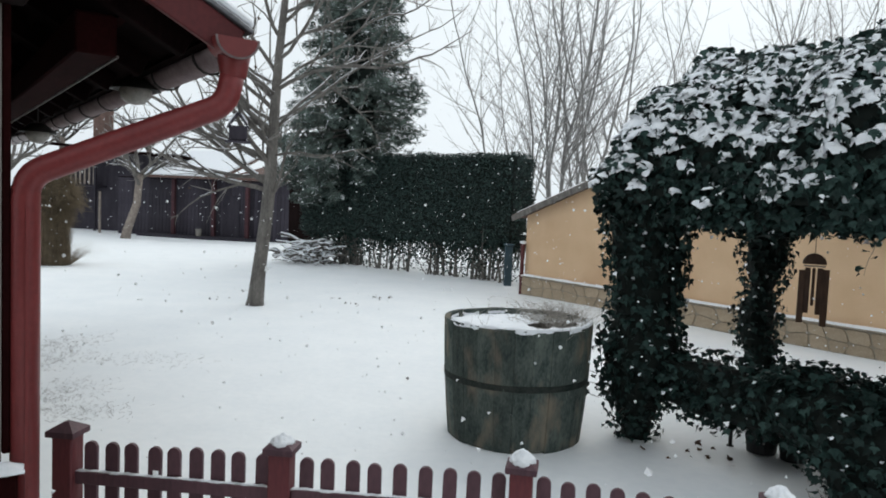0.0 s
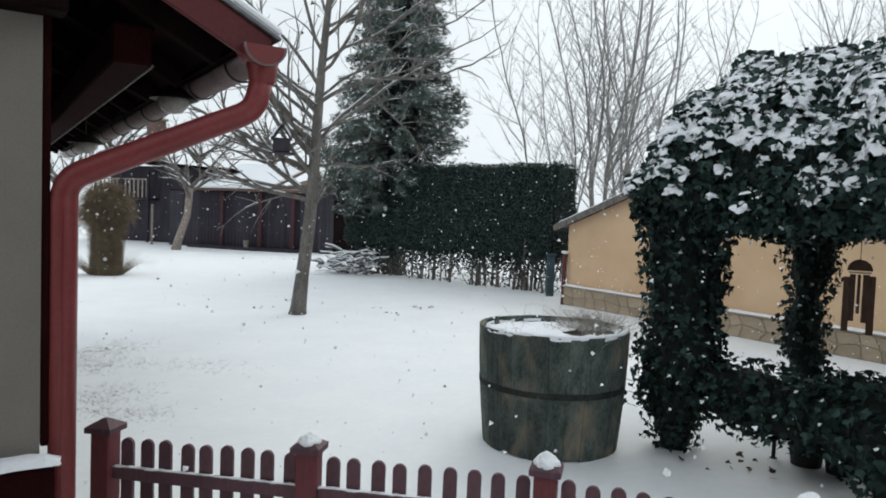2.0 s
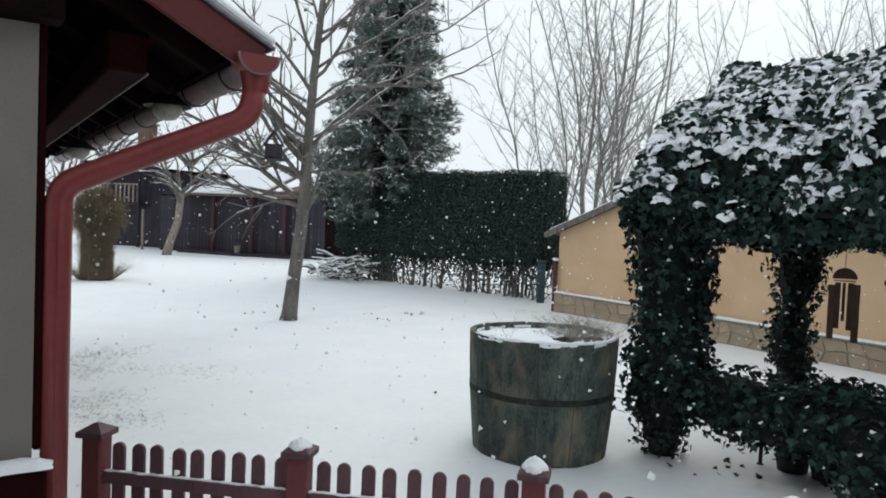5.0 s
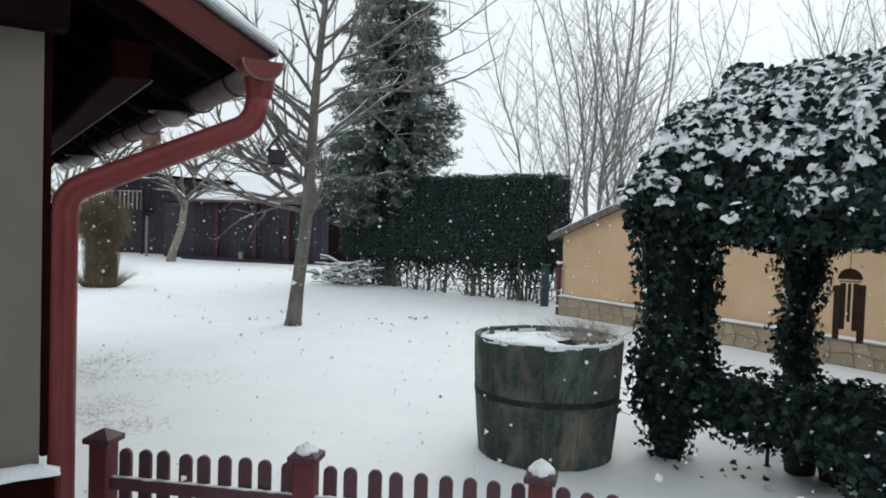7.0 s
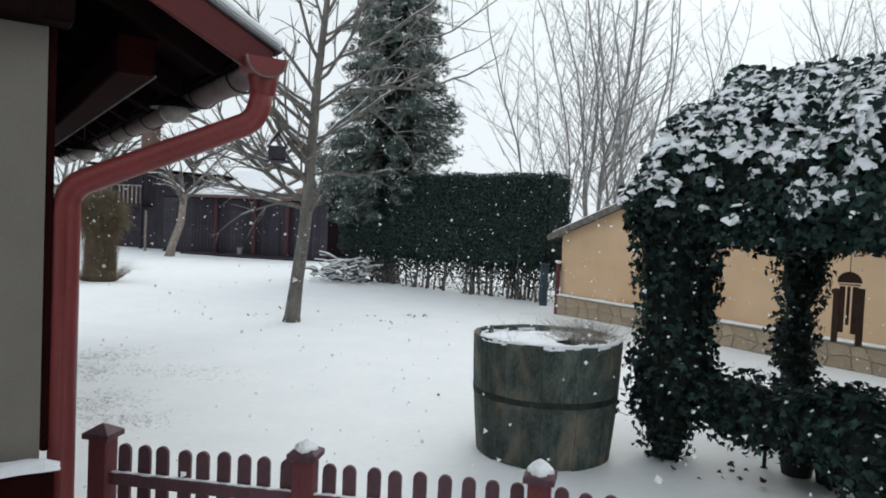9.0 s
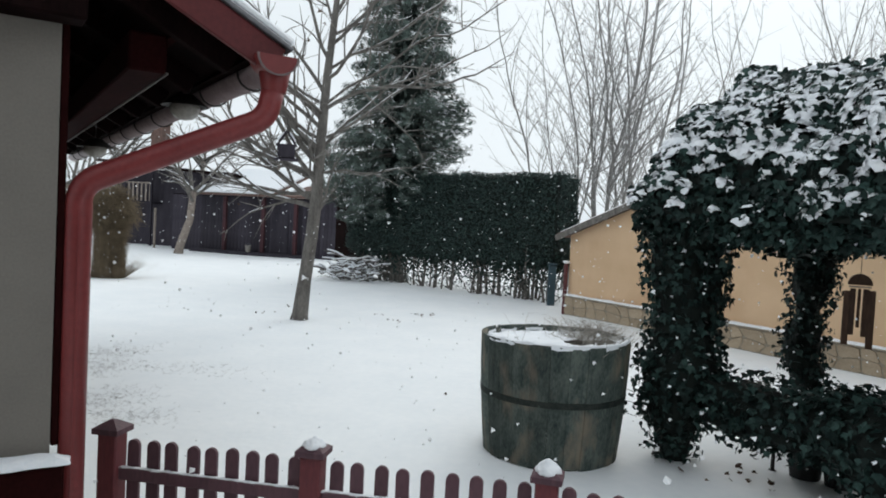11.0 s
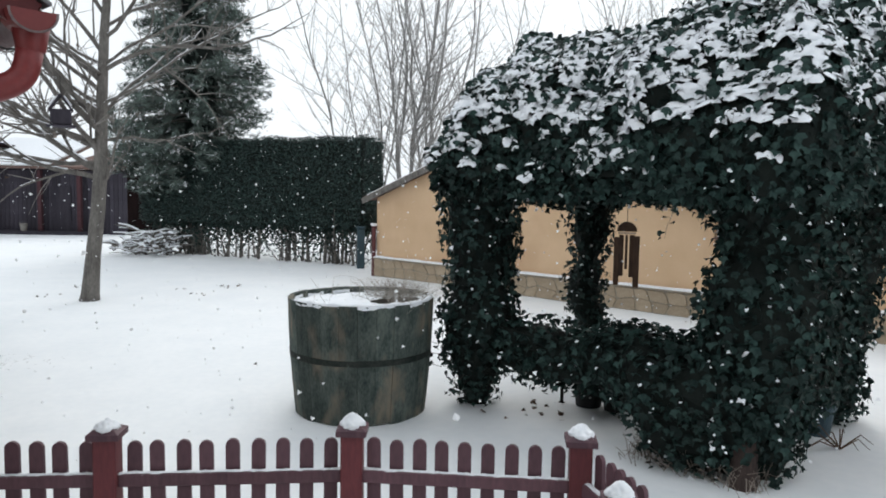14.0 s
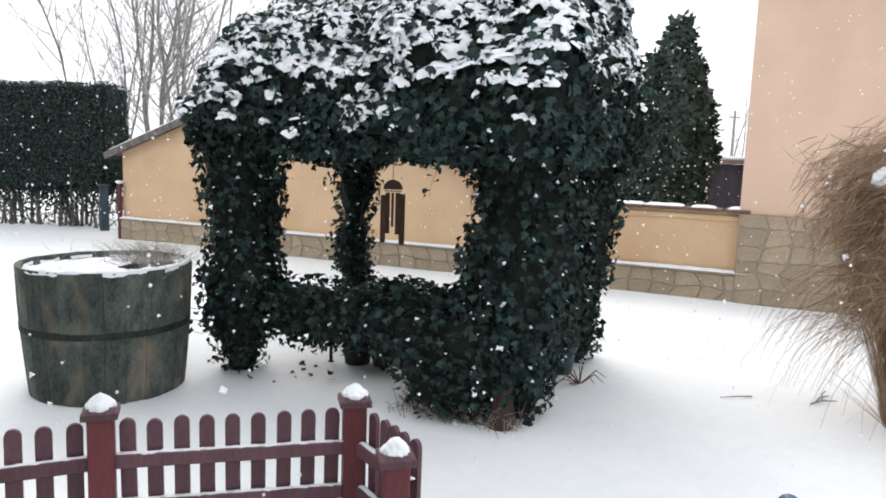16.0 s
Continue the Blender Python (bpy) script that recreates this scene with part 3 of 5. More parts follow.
    F += [(0, 2 * M, 3 * M, M), (N, M + N, 3 * M + N, 2 * M + N)]
    hopper = part("hopper", (V, F), RED_METAL, down, "half-round red outlet box", m=Matrix.Translation(top + Vector((-0.016, 0.03, 0.03))))
    rim = [(Vector(((R + 0.002) * math.cos(math.pi + math.pi * k / 16), Y0, (R + 0.002) * 0.92 * math.sin(math.pi + math.pi * k / 16))), 0.006) for k in range(17)]
    part("rim_bead", tubes([rim], 6), GUTTER_ZINC, hopper, "worn pale rim")
    for z in (0.5,):
        part("clip", lathe([(0.058, -0.02), (0.062, -0.015), (0.062, 0.015), (0.058, 0.02)], 18, caps=False), RED_METAL, down, m=Matrix.Translation((0, 0, z)))
    part("seam", box((0.012, 0.006, 2.1), (0.0, -0.055, 1.1)), RED_METAL, down)
    # pendant lamps under the eave
    for x, y, z, s in ((0.75, 1.15, 2.80, 1.0), (0.50, 3.2, 2.645, 1.0)):
        lamp = thing("eave_lamp", base @ pose(x, y, z), "small hanging lamp with a milky bowl and dark cap", "lamp", "lamps under the eave")
        part("shade", lathe([(0.002, 0.075), (0.05, 0.07), (0.135, 0.005), (0.14, 0.0), (0.128, 0.0), (0.045, 0.055)], 18, caps=False), IRON, lamp, "dark metal cap", True)
        part("bowl", lathe([(0.002, -0.085), (0.05, -0.075), (0.082, -0.04), (0.09, 0.0), (0.06, 0.02), (0.002, 0.02)], 18, caps=False), LAMP_GLASS, lamp, "milky glass bowl", True)
        part("cord", tubes([[(Vector((0, 0, 0.07)), 0.006), (Vector((0, 0, 0.22)), 0.006)]], 5), IRON, lamp)


build_house()

wall_back = part("wall_rear", box((7.0, 0.25, 5.0), (0, 0, 2.5)), PLASTER_GREY, m=pose(-1.6, -1.9, 0, 0, 0, 33))
tagged(wall_back, "plain pale plastered house wall", "wall", kind="structure")


# ---- picket fence ----
def build_fence():
    rng = random.Random(3)
    fence = thing("picket_fence", pose(0, 0, 0), "low red-brown picket fence with snow on its posts and rails", "fence")
    posts = [Vector((-1.72, 3.70, 0)), Vector((-0.63, 3.52, 0)), Vector((0.51, 3.34, 0)), Vector((1.55, 2.97, 0)), Vector((1.47, 2.43, -0.06))]

    def picket_mesh():
        bm = bmesh.new()
        w, t, h = 0.066, 0.02, 0.968
        outline = [(-w / 2, 0.05), (w / 2, 0.05), (w / 2, h - w / 2)] + [(w / 2 * math.cos(a), h - w / 2 + w / 2 * math.sin(a)) for a in [math.pi * k / 8 for k in range(1, 8)]] + [(-w / 2, h - w / 2)]
        f = [bm.verts.new((x, -t / 2, z)) for x, z in outline]
        b = [bm.verts.new((x, t / 2, z)) for x, z in outline]
        bm.faces.new(f)
        bm.faces.new(b[::-1])
        for k in range(len(outline)):
            bm.faces.new((f[(k + 1) % len(f)], f[k], b[k], b[(k + 1) % len(f)]))
        bmesh.ops.recalc_face_normals(bm, faces=bm.faces[:])
        return bm
    seed_picket = seed_post = seed_cap = None
    for i, p in enumerate(posts):
        d = (posts[min(i + 1, 4)] - posts[max(i - 1, 0)]) if i < 3 else (posts[3] - posts[2])
        yaw = math.degrees(math.atan2(d.y, d.x))
        m = Matrix.Translation(p) @ pose(0, 0, 0, 0, 0, yaw)
        if seed_post is None:
            post = seed_post = part("post", box((0.105, 0.105, 1.05), (0, 0, 0.475), 0.006), RED_POST, fence, m=m)
        else:
            post = alike("post", seed_post, fence, m)
        cap = bmesh.new()
        ring = [(0.073, 1.0), (0.073, 1.028), (0.012, 1.066)]
        lv = [[cap.verts.new((r * a, r * b, z)) for a, b in ((-1, -1), (1, -1), (1, 1), (-1, 1))] for r, z in ring]
        for a, b in zip(lv, lv[1:]):
            for k in range(4):
                cap.faces.new((a[k], a[(k + 1) % 4], b[(k + 1) % 4], b[k]))
        cap.faces.new(lv[0][::-1])
        cap.faces.new(lv[-1])
        part("post_cap", cap, RED_WOOD, post)
        if i:
            sn = bmesh.new()
            bmesh.ops.create_icosphere(sn, subdivisions=4, radius=1.0)
            for v in sn.verts:
                v.co = Vector((v.co.x * 0.060, v.co.y * 0.060, max(v.co.z, -0.30) * (0.032 if i > 1 else 0.026) + 0.026 * max(0.0, 1 - 1.3 * math.hypot(v.co.x, v.co.y))))
            lumpy(lumpy(sn, 0.010, 0.05, i * 3.1), 0.009, 0.014, i)
            part("snow_cap", sn, SNOW_CAP, post, "lumpy cap of snow", True, m=Matrix.Translation((0, 0, 1.045)))
    for i, (p, q) in enumerate(zip(posts, posts[1:])):
        d = q - p
        L, yaw = d.length, math.degrees(math.atan2(d.y, d.x))
        m = Matrix.Translation(p) @ pose(0, 0, 0, 0, 0, yaw)
        if i == 3:
            m = m @ pose(0, 0, 0, 0, 0, 10)
        for z in (0.79, 0.575, 0.16):
            rail = part("rail", box((L - 0.10 if i < 3 else L - 0.14, 0.035 if i < 3 else 0.05, 0.064), (L / 2 if i < 3 else L / 2 - 0.03, -0.005 if i < 3 else 0.012, z), 0.005), RED_WOOD, fence, m=m)
            sn = drift((L - 0.11, 0.026, 0.004), (L / 2, -0.003 if i < 3 else 0.013, z + 0.0335), 0.006, 0.03, i + z, 0.006)
            part("snow_strip", sn, SNOW_CAP, rail, smooth=True)
        count = 9 if i < 3 else 5
        for k in range(count):
            x = 0.055 + (L - 0.11) * (k + 0.5) / count
            pm = m @ pose(x, 0.026 if i < 3 else 0.057, rng.uniform(-0.006, 0.006), 0, rng.uniform(-0.6, 0.6), 0)
            if seed_picket is None:
                seed_picket = part("picket", picket_mesh(), RED_WOOD, fence, m=pm)
            else:
                alike("picket", seed_picket, fence, pm)


build_fence()


# ---- wooden vat planter ----
def build_vat():
    rng = random.Random(8)
    vat = thing("vat_planter", pose(1.07, 7.0, 0, 0, 0, 10), "large old wooden vat used as a planter, weathered green-black staves", "planter")
    H, RT, RB, N = 1.13, 0.72, 0.645, 26
    for k in range(N):
        bm = bmesh.new()
        a0, a1 = (2 * math.pi * (k + e) / N for e in (0.008, 0.992))
        lift, out = rng.uniform(-0.006, 0.004), rng.uniform(-0.004, 0.006)
        grid = []
        for z in (0.0, 0.25, 0.5, 0.75, 1.0):
            r = RB + (RT - RB) * z + 0.015 * math.sin(math.pi * z) + out
            zz = z * (H + lift) + (0.0 if z else rng.uniform(-0.02, 0.015))
            am = (a0 + a1) / 2
            grid.append([bm.verts.new((rr * math.cos(a), rr * math.sin(a), zz)) for rr, a in ((r - 0.001, a0), (r, am), (r - 0.001, a1), (r - 0.045, a1), (r - 0.045, a0))])
        for a, b in zip(grid, grid[1:]):
            for j in range(5):
                bm.faces.new((a[j], a[(j + 1) % 5], b[(j + 1) % 5], b[j]))
        bm.faces.new(grid[0][::-1])
        bm.faces.new(grid[-1])
        part("stave", bm, STAVE, vat)
    for z, h in ((0.60, 0.055),):
        r0 = RB + (RT - RB) * (z - h / 2) / H + 0.020
        r1 = RB + (RT - RB) * (z + h / 2) / H + 0.020
        part("hoop", lathe([(r0 - 0.02, z - h / 2), (r0, z - h / 2), (r1, z + h / 2), (r1 - 0.02, z + h / 2)], 48, caps=False), HOOP, vat, "dark mossy iron hoop")
    part("soil", lathe([(0.60, 0.9), (0.66, 0.98), (0.3, 1.0), (0.01, 1.0)], 32), SOIL, vat)
    sn = bmesh.new()
    bmesh.ops.create_grid(sn, x_segments=48, y_segments=48, size=0.70)
    drop = [v for v in sn.verts if v.co.length > 0.69 or (Vector((v.co.x - 0.30, v.co.y + 0.22, 0)).length < 0.19 + 0.05 * noise.noise(v.co * 9)) or (Vector((v.co.x - 0.12, v.co.y + 0.30, 0)).length < 0.12)]
    bmesh.ops.delete(sn, geom=drop, context="VERTS")
    for v in sn.verts:
        v.co.z = 1.095 - 0.03 * v.co.y / 0.7 + 0.025 * noise.noise(v.co * 5) + 0.015 * noise.noise(v.co * 17)
    part("snow_layer", sn, SNOW_CAP, vat, "snow lying on the soil", True)
    ring = lathe([(RT - 0.05, H - 0.01), (RT - 0.05, H + 0.018), (RT - 0.026, H + 0.024), (RT - 0.004, H + 0.012), (RT - 0.002, H - 0.02)], 160, caps=False)
    for v in ring.verts:
        v.co.z += 0.016 * noise.noise(v.co * 6) + 0.016 * noise.noise(v.co * 21) - 0.004 - 0.05 * min(1.0, max(0.0, v.co.y / 0.35 + 0.4))
    part("snow_rim", ring, SNOW_CAP, vat, smooth=True)
    paths = []
    for k in range(560):
        a = rng.uniform(0, 6.28)
        r = rng.uniform(0.5, 0.68)
        p = Vector((r * math.cos(a), r * math.sin(a), 1.0))
        if k < 520:
            p = Vector((0.40 + rng.gauss(0, 0.14), -0.02 + rng.gauss(0, 0.22), 1.0))
            if math.hypot(p.x, p.y) > 0.66:
                continue
        h = rng.uniform(0.12, 0.29)
        lean = Vector((rng.gauss(0, 0.6), rng.gauss(0, 0.6), 1)) * h
        bend = Vector((rng.gauss(0, 0.04), rng.gauss(0, 0.04), 0))
        paths.append([(p, 0.0022), (p + lean * 0.5 + bend, 0.0018), (p + lean * 0.9 - bend * 0.4, 0.0014), (p + lean + Vector((rng.gauss(0, 0.04), rng.gauss(0, 0.04), -0.02)), 0.0008)])
    part("dead_plant_mass", tubes(paths, 3), GREY_STEM, vat, "dry dead plant stems", kind="stuff")
    return vat


build_vat()


# ---- ivy-covered arbour ----
LEAF_MESH = bpy.data.meshes.new("ivy_leaf")
LEAF_MESH.from_pydata(IVY_LEAF[0], [], IVY_LEAF[1])
LEAF_MESH.materials.append(IVY)


def build_ivy():
    rng = np.random.default_rng(11)
    A, YAW, LX, LY = Vector((2.26, 6.88, 0)), 33.0, 2.15, 2.75
    mid = A + HN * (LX / 2) - HU * (LY / 2)
    arb = thing("ivy_arbour", Matrix.Translation(mid) @ pose(0, 0, 0, 0, 0, YAW), "garden arbour wholly overgrown with dark ivy, snow on its roof", "arbour")
    hx, hy = LX / 2, LY / 2

    def column(x, y, prof, seed):
        bm = bmesh.new()
        rings = []
        for k in range(25):
            z = prof[0][1] + (prof[-1][1] - prof[0][1]) * k / 24
            r = float(np.interp(z, [q[1] for q in prof], [q[0] for q in prof]))
            rings.append([bm.verts.new((x + r * math.cos(2 * math.pi * j / 20), y + r * math.sin(2 * math.pi * j / 20), z)) for j in range(20)])
        for a, b in zip(rings, rings[1:]):
            for j in range(20):
                bm.faces.new((a[j], a[(j + 1) % 20], b[(j + 1) % 20], b[j]))
        bm.faces.new(rings[0][::-1])
        bm.faces.new(rings[-1])
        return lumpy(lumpy(bm, 0.16, 0.5, seed), 0.06, 0.16, seed)

    def slab(size, centre, seed, cuts=10, amount=0.12):
        bm = box(size, centre)
        bmesh.ops.subdivide_edges(bm, edges=bm.edges[:], cuts=cuts, use_grid_fill=True)
        c0, s0 = Vector(centre), Vector(size) / 2
        for v in bm.verts:
            q = Vector([(v.co[k] - c0[k]) / s0[k] for k in range(3)])
            big = max(abs(q.x), abs(q.y), abs(q.z))
            q *= big / max(1e-6, (abs(q.x) ** 5 + abs(q.y) ** 5 + abs(q.z) ** 5) ** 0.2) * 1.06
            v.co = Vector([c0[k] + q[k] * s0[k] for k in range(3)])
        return lumpy(lumpy(bm, amount, 0.45, seed), 0.06, 0.16, seed)

    def foliage(name, bm, per_m2, label="", keep=None, size=0.064):
        area = sum(f.calc_area() for f in bm.faces)
        src = bm.copy()
        P, N = sample(src, int(area * per_m2 * 1.9), rng, keep)
        src.free()
        # filler core behind the leaves, coloured as the shade between them
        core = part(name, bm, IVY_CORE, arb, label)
        P = P + N * rng.uniform(-0.05, 0.13, (len(P), 1))
        down = N + np.array([0, 0, 0.25])
        hang = np.tile([0.0, 0.0, 1.0], (len(P), 1)) + rng.normal(0, 0.35, (len(P), 3))
        near = np.argsort(P[:, 0] + P[:, 1])[:26]
        rest = np.setdiff1d(np.arange(len(P)), near)
        part("ivy_foliage", scatter(IVY_LEAF, P[rest], down[rest], size, rng, 0.62, spin=hang[rest]), IVY, core, kind="stuff")
        flecks = rest[rng.random(len(rest)) < 0.030]
        part("snow_dusting", scatter(IVY_LEAF, P[flecks] + N[flecks] * 0.05, down[flecks] + [0, 0, 0.8], 0.034, rng, 0.3), SNOW_CAP, core, kind="stuff")
        for q in near:
            turn = Vector(down[q] + rng.normal(0, 0.4, 3)).to_track_quat("Z", "Y").to_matrix().to_4x4()
            leaf = new("ivy_leaf", LEAF_MESH)
            leaf.parent = core
            leaf.matrix_basis = Matrix.Translation(P[q] + N[q] * 0.03) @ turn @ Matrix.Rotation(math.pi + rng.normal(0, 0.6), 4, "Z") @ Matrix.Scale(size * rng.uniform(0.7, 1.3), 4)
        return core

    for x, y, prof, s in ((-hx, hy, [(0.13, -0.05), (0.14, 0.2), (0.24, 0.45), (0.35, 0.9), (0.33, 1.4), (0.33, 2.05), (0.44, 2.35), (0.42, 2.6)], 1.0),
                          (hx, hy, [(0.14, -0.05), (0.17, 0.6), (0.19, 1.1), (0.15, 1.6), (0.17, 2.05), (0.36, 2.35), (0.4, 2.6)], 2.0),
                          (-hx + 0.18, -hy, [(0.16, -0.05), (0.26, 0.3), (0.38, 0.75), (0.36, 1.2), (0.34, 1.8), (0.42, 2.25), (0.5, 2.6)], 3.0),
                          (hx - 0.14, -hy + 0.1, [(0.24, -0.05), (0.38, 0.25), (0.46, 0.9), (0.50, 1.6), (0.55, 2.1), (0.55, 2.5)], 4.0)):
        foliage("ivy_column", column(x, y, prof, s), 330)
    foliage("ivy_side", slab((LX - 0.5, 0.52, 2.15), (-0.05, -hy, 1.47), 5.0), 300)
    foliage("ivy_rail", slab((0.32, LY - 0.2, 0.34), (-hx, 0, 0.69), 6.0, 8, 0.10), 360)
    foliage("ivy_rail", slab((0.22, LY - 0.2, 0.18), (hx, 0, 0.46), 7.0, 8, 0.06), 320)
    bush = slab((0.74, 1.50, 0.80), (-hx - 0.02, -0.66, 0.47), 8.0, 10, 0.20)
    for v in bush.verts:
        # the mass draws in towards its foot and thins out along the rail
        f = min(1.0, max(0.0, (0.75 - v.co.z) / 0.70))
        g = min(1.0, max(0.0, (v.co.y + 0.55) / 0.6))
        v.co.y = -hy + (v.co.y + hy) * (1 - 0.36 * f)
        v.co.x = -hx + (v.co.x + hx) * (1 - 0.30 * f - 0.25 * g)
        v.co.z += 0.42 * g * f
    foliage("ivy_bush", bush, 330)
    foliage("ivy_bush", slab((0.62, 0.62, 0.80), (-hx + 0.16, -hy + 0.06, 0.62), 8.6, 9, 0.22), 330)
    pr = random.Random(78)
    stems = []
    for k in range(260):
        p = Vector((-hx - 0.12 + pr.gauss(0, 0.12), pr.uniform(-hy - 0.2, -0.45), 0.0))
        d = Vector((pr.gauss(-0.25, 0.35), pr.gauss(0.15, 0.4), 1.0)).normalized() * pr.uniform(0.08, 0.28)
        stems.append([(p, 0.004), (p + d * 0.5 + Vector((pr.gauss(0, 0.03), pr.gauss(0, 0.03), 0.0)), 0.003), (p + d + Vector((pr.gauss(0, 0.05), pr.gauss(0, 0.05), -0.05)), 0.0015)])
    part("dead_stem_mass", tubes(stems, 3), BARK_PALE, arb, "dry grey-brown stems at the foot of the ivy", kind="stuff")
    for sx in (-1, 1):
        foliage("ivy_beam", slab((0.58, LY + 0.6, 0.46), (sx * hx, -0.1, 2.45), 9.0 + sx, 9, 0.12), 330)
    for sy in (-1, 1):
        foliage("ivy_beam", slab((LX + 0.7, 0.58, 0.46), (0, sy * hy, 2.45), 12.0 + sy, 9, 0.12), 330)
    # loose trailing shoots on the outer columns and under the eaves
    pr = random.Random(77)
    shoots, buds = [], []
    for k in range(34):
        if k < 16:
            p = Vector((-hx - 0.25 + pr.gauss(0, 0.1), hy + pr.uniform(-0.1, 0.35), pr.uniform(0.35, 1.0)))
            d = Vector((pr.uniform(-0.6, 0.0), pr.uniform(0.3, 0.9), pr.uniform(-0.6, 0.5)))
        else:
            p = Vector((pr.choice((-hx, hx)) + pr.gauss(0, 0.1), pr.uniform(-hy, hy), 2.2))
            d = Vector((pr.gauss(0, 0.3), pr.gauss(0, 0.3), -1.0))
        path, L = [], pr.uniform(0.18, 0.42)
        for i in range(7):
            path.append((p.copy(), 0.004 - 0.0004 * i))
            if i > 1:
                buds.append((p + Vector((pr.gauss(0, 0.02), pr.gauss(0, 0.02), pr.gauss(0, 0.02))))[:])
            d = (d.normalized() + Vector((pr.gauss(0, 0.25), pr.gauss(0, 0.25), pr.gauss(0, 0.2) - 0.08))).normalized()
            p = p + d * (L / 6)
        shoots.append(path)
    trail = part("trailing_shoot", tubes(shoots, 3), BARK, arb, "thin trailing ivy shoots", kind="stuff")
    buds = np.array(buds)
    part("ivy_foliage", scatter(IVY_LEAF, buds, rng.normal(0, 1, buds.shape), 0.055, rng, 0.4), IVY, trail, kind="stuff")
    part("ivy_trunk", tubes([[(Vector((-hx - 0.20, -hy - 0.03, -0.1)), 0.115), (Vector((-hx - 0.18, -hy - 0.03, 0.12)), 0.10), (Vector((-hx - 0.10, -hy, 0.5)), 0.085), (Vector((-hx + 0.16, -hy, 1.6)), 0.06)]], 11), IVY_BARK, arb, "thick brown ivy trunk", True)
    # rounded roof of ivy, snow lying in drawn-out patches on it
    ex, ey = hx + 0.50, hy + 0.56
    ze, ey_far = 2.30, hy + 0.12
    bm = bmesh.new()
    n = 52
    grid = [[None] * (n + 1) for _ in range(n + 1)]
    for i in range(n + 1):
        for j in range(n + 1):
            x, y = math.sin((i / n - 0.5) * math.pi), math.sin((j / n - 0.5) * math.pi)
            across = abs(x) ** (3.3 if x < 0 else 4.0)
            end = abs(y) ** 7.0
            rise = max(0.0, 1 - across) ** 0.52 * max(0.0, 1 - end) ** 0.48
            top = float(np.interp(y, (-1, -0.5, 0.0, 0.45, 0.8, 1), (4.32, 3.92, 3.52, 3.66, 3.60, 3.45)))
            rag = 0.16 * noise.noise(Vector((x * ex * 2.3, y * ey * 2.3, 7))) if rise < 0.02 else 0.0
            grid[i][j] = bm.verts.new((x * ex, y * (ey if y < 0 else ey_far), ze + (top - ze) * rise + rag))
    for i in range(n):
        for j in range(n):
            bm.faces.new((grid[i][j], grid[i + 1][j], grid[i + 1][j + 1], grid[i][j + 1]))
    lumpy(lumpy(bm, 0.20, 0.55, 20.0), 0.10, 0.17, 21.0)
    src = bm.copy()
    # roof core under the leaves, shade put into its colour
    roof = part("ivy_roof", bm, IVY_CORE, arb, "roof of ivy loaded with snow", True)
    area = sum(f.calc_area() for f in src.faces)

    def hung(P, N, size, tilt):
        return scatter(IVY_LEAF, P, N, size, rng, tilt, spin=np.tile([0.0, 0, 1], (len(P), 1)) + rng.normal(0, 0.4, (len(P), 3)))

    def snowy(P, N, rng):
        lie = np.clip((N[:, 2] + 0.05) / 0.65, 0, 1)
        want = 0.28 + 0.62 * lie + 0.28 * np.clip((P[:, 2] - 3.05) / 0.5, 0, 1) - 0.75 * np.clip((3.02 - P[:, 2]) / 0.5, 0, 1) - 0.32 * np.clip((-P[:, 1] - 0.75) / 0.6, 0, 1)
        z = np.array([0.55 * noise.noise(Vector((p[0] * 3.2, p[1] * 3.2, p[2] * 5.5))) + 0.75 * noise.noise(Vector((p[0] * 8, p[1] * 8, p[2] * 13)) + Vector((9, 2, 4))) for p in P])
        return z + rng.normal(0, 0.06, len(P)) > 0.20 - 0.72 * want
    P, N = sample(src, int(area * 620), rng)
    part("ivy_foliage", hung(P + N * rng.uniform(-0.02, 0.07, (len(P), 1)), N, 0.066, 0.55), IVY, roof, kind="stuff")
    # settled snow: leaf-shaped caps and small uneven lumps
    lumps = []
    for q in range(4):
        if q < 3:
            rim = [(x * rng.uniform(1.0, 1.5), y * rng.uniform(0.75, 1.05)) for x, y, _ in IVY_LEAF[0][:8]]
        else:
            rim = [(0.95 * rng.uniform(0.6, 1.2) * math.cos(2 * math.pi * k / 9), 0.55 * rng.uniform(0.6, 1.25) * math.sin(2 * math.pi * k / 9)) for k in range(9)]
        m = len(rim)
        verts = [(0, 0, 0.13)] + [(x * 0.7, y * 0.7, 0.10) for x, y in rim] + [(x, y, -0.10) for x, y in rim]
        faces = [(0, 1 + k, 1 + (k + 1) % m) for k in range(m)] + [(1 + k, 1 + m + k, 1 + m + (k + 1) % m, 1 + (k + 1) % m) for k in range(m)]
        lumps.append((verts, faces))
    P, N = sample(src, int(area * 900), rng, snowy)
    flat = np.tile([0.0, 0, 1], (len(P), 1))
    which = rng.integers(0, 4, len(P))
    part("snow_patch_mass", join(*[scatter(lumps[q], (P + N * 0.06)[which == q], (N * 0.9 + flat * 0.4)[which == q], 0.074, rng, 0.26, spin=(flat + rng.normal(0, 0.35, flat.shape))[which == q]) for q in range(4)]), SNOW_CAP, roof, "patches of snow lying on the leaves", True, kind="stuff")
    k = rng.random(len(P)) * (0.6 + 0.8 * np.array([noise.noise(Vector(p) * 5.0) for p in P])) < 0.20
    part("ivy_foliage", hung(P[k] + N[k] * rng.uniform(0.06, 0.10, (k.sum(), 1)), N[k], 0.070, 0.45), IVY, roof, kind="stuff")
    src.free()
    n = 5200
    ang = rng.uniform(0, 2 * math.pi, n)
    rim = np.column_stack([np.cos(ang), np.sin(ang)])
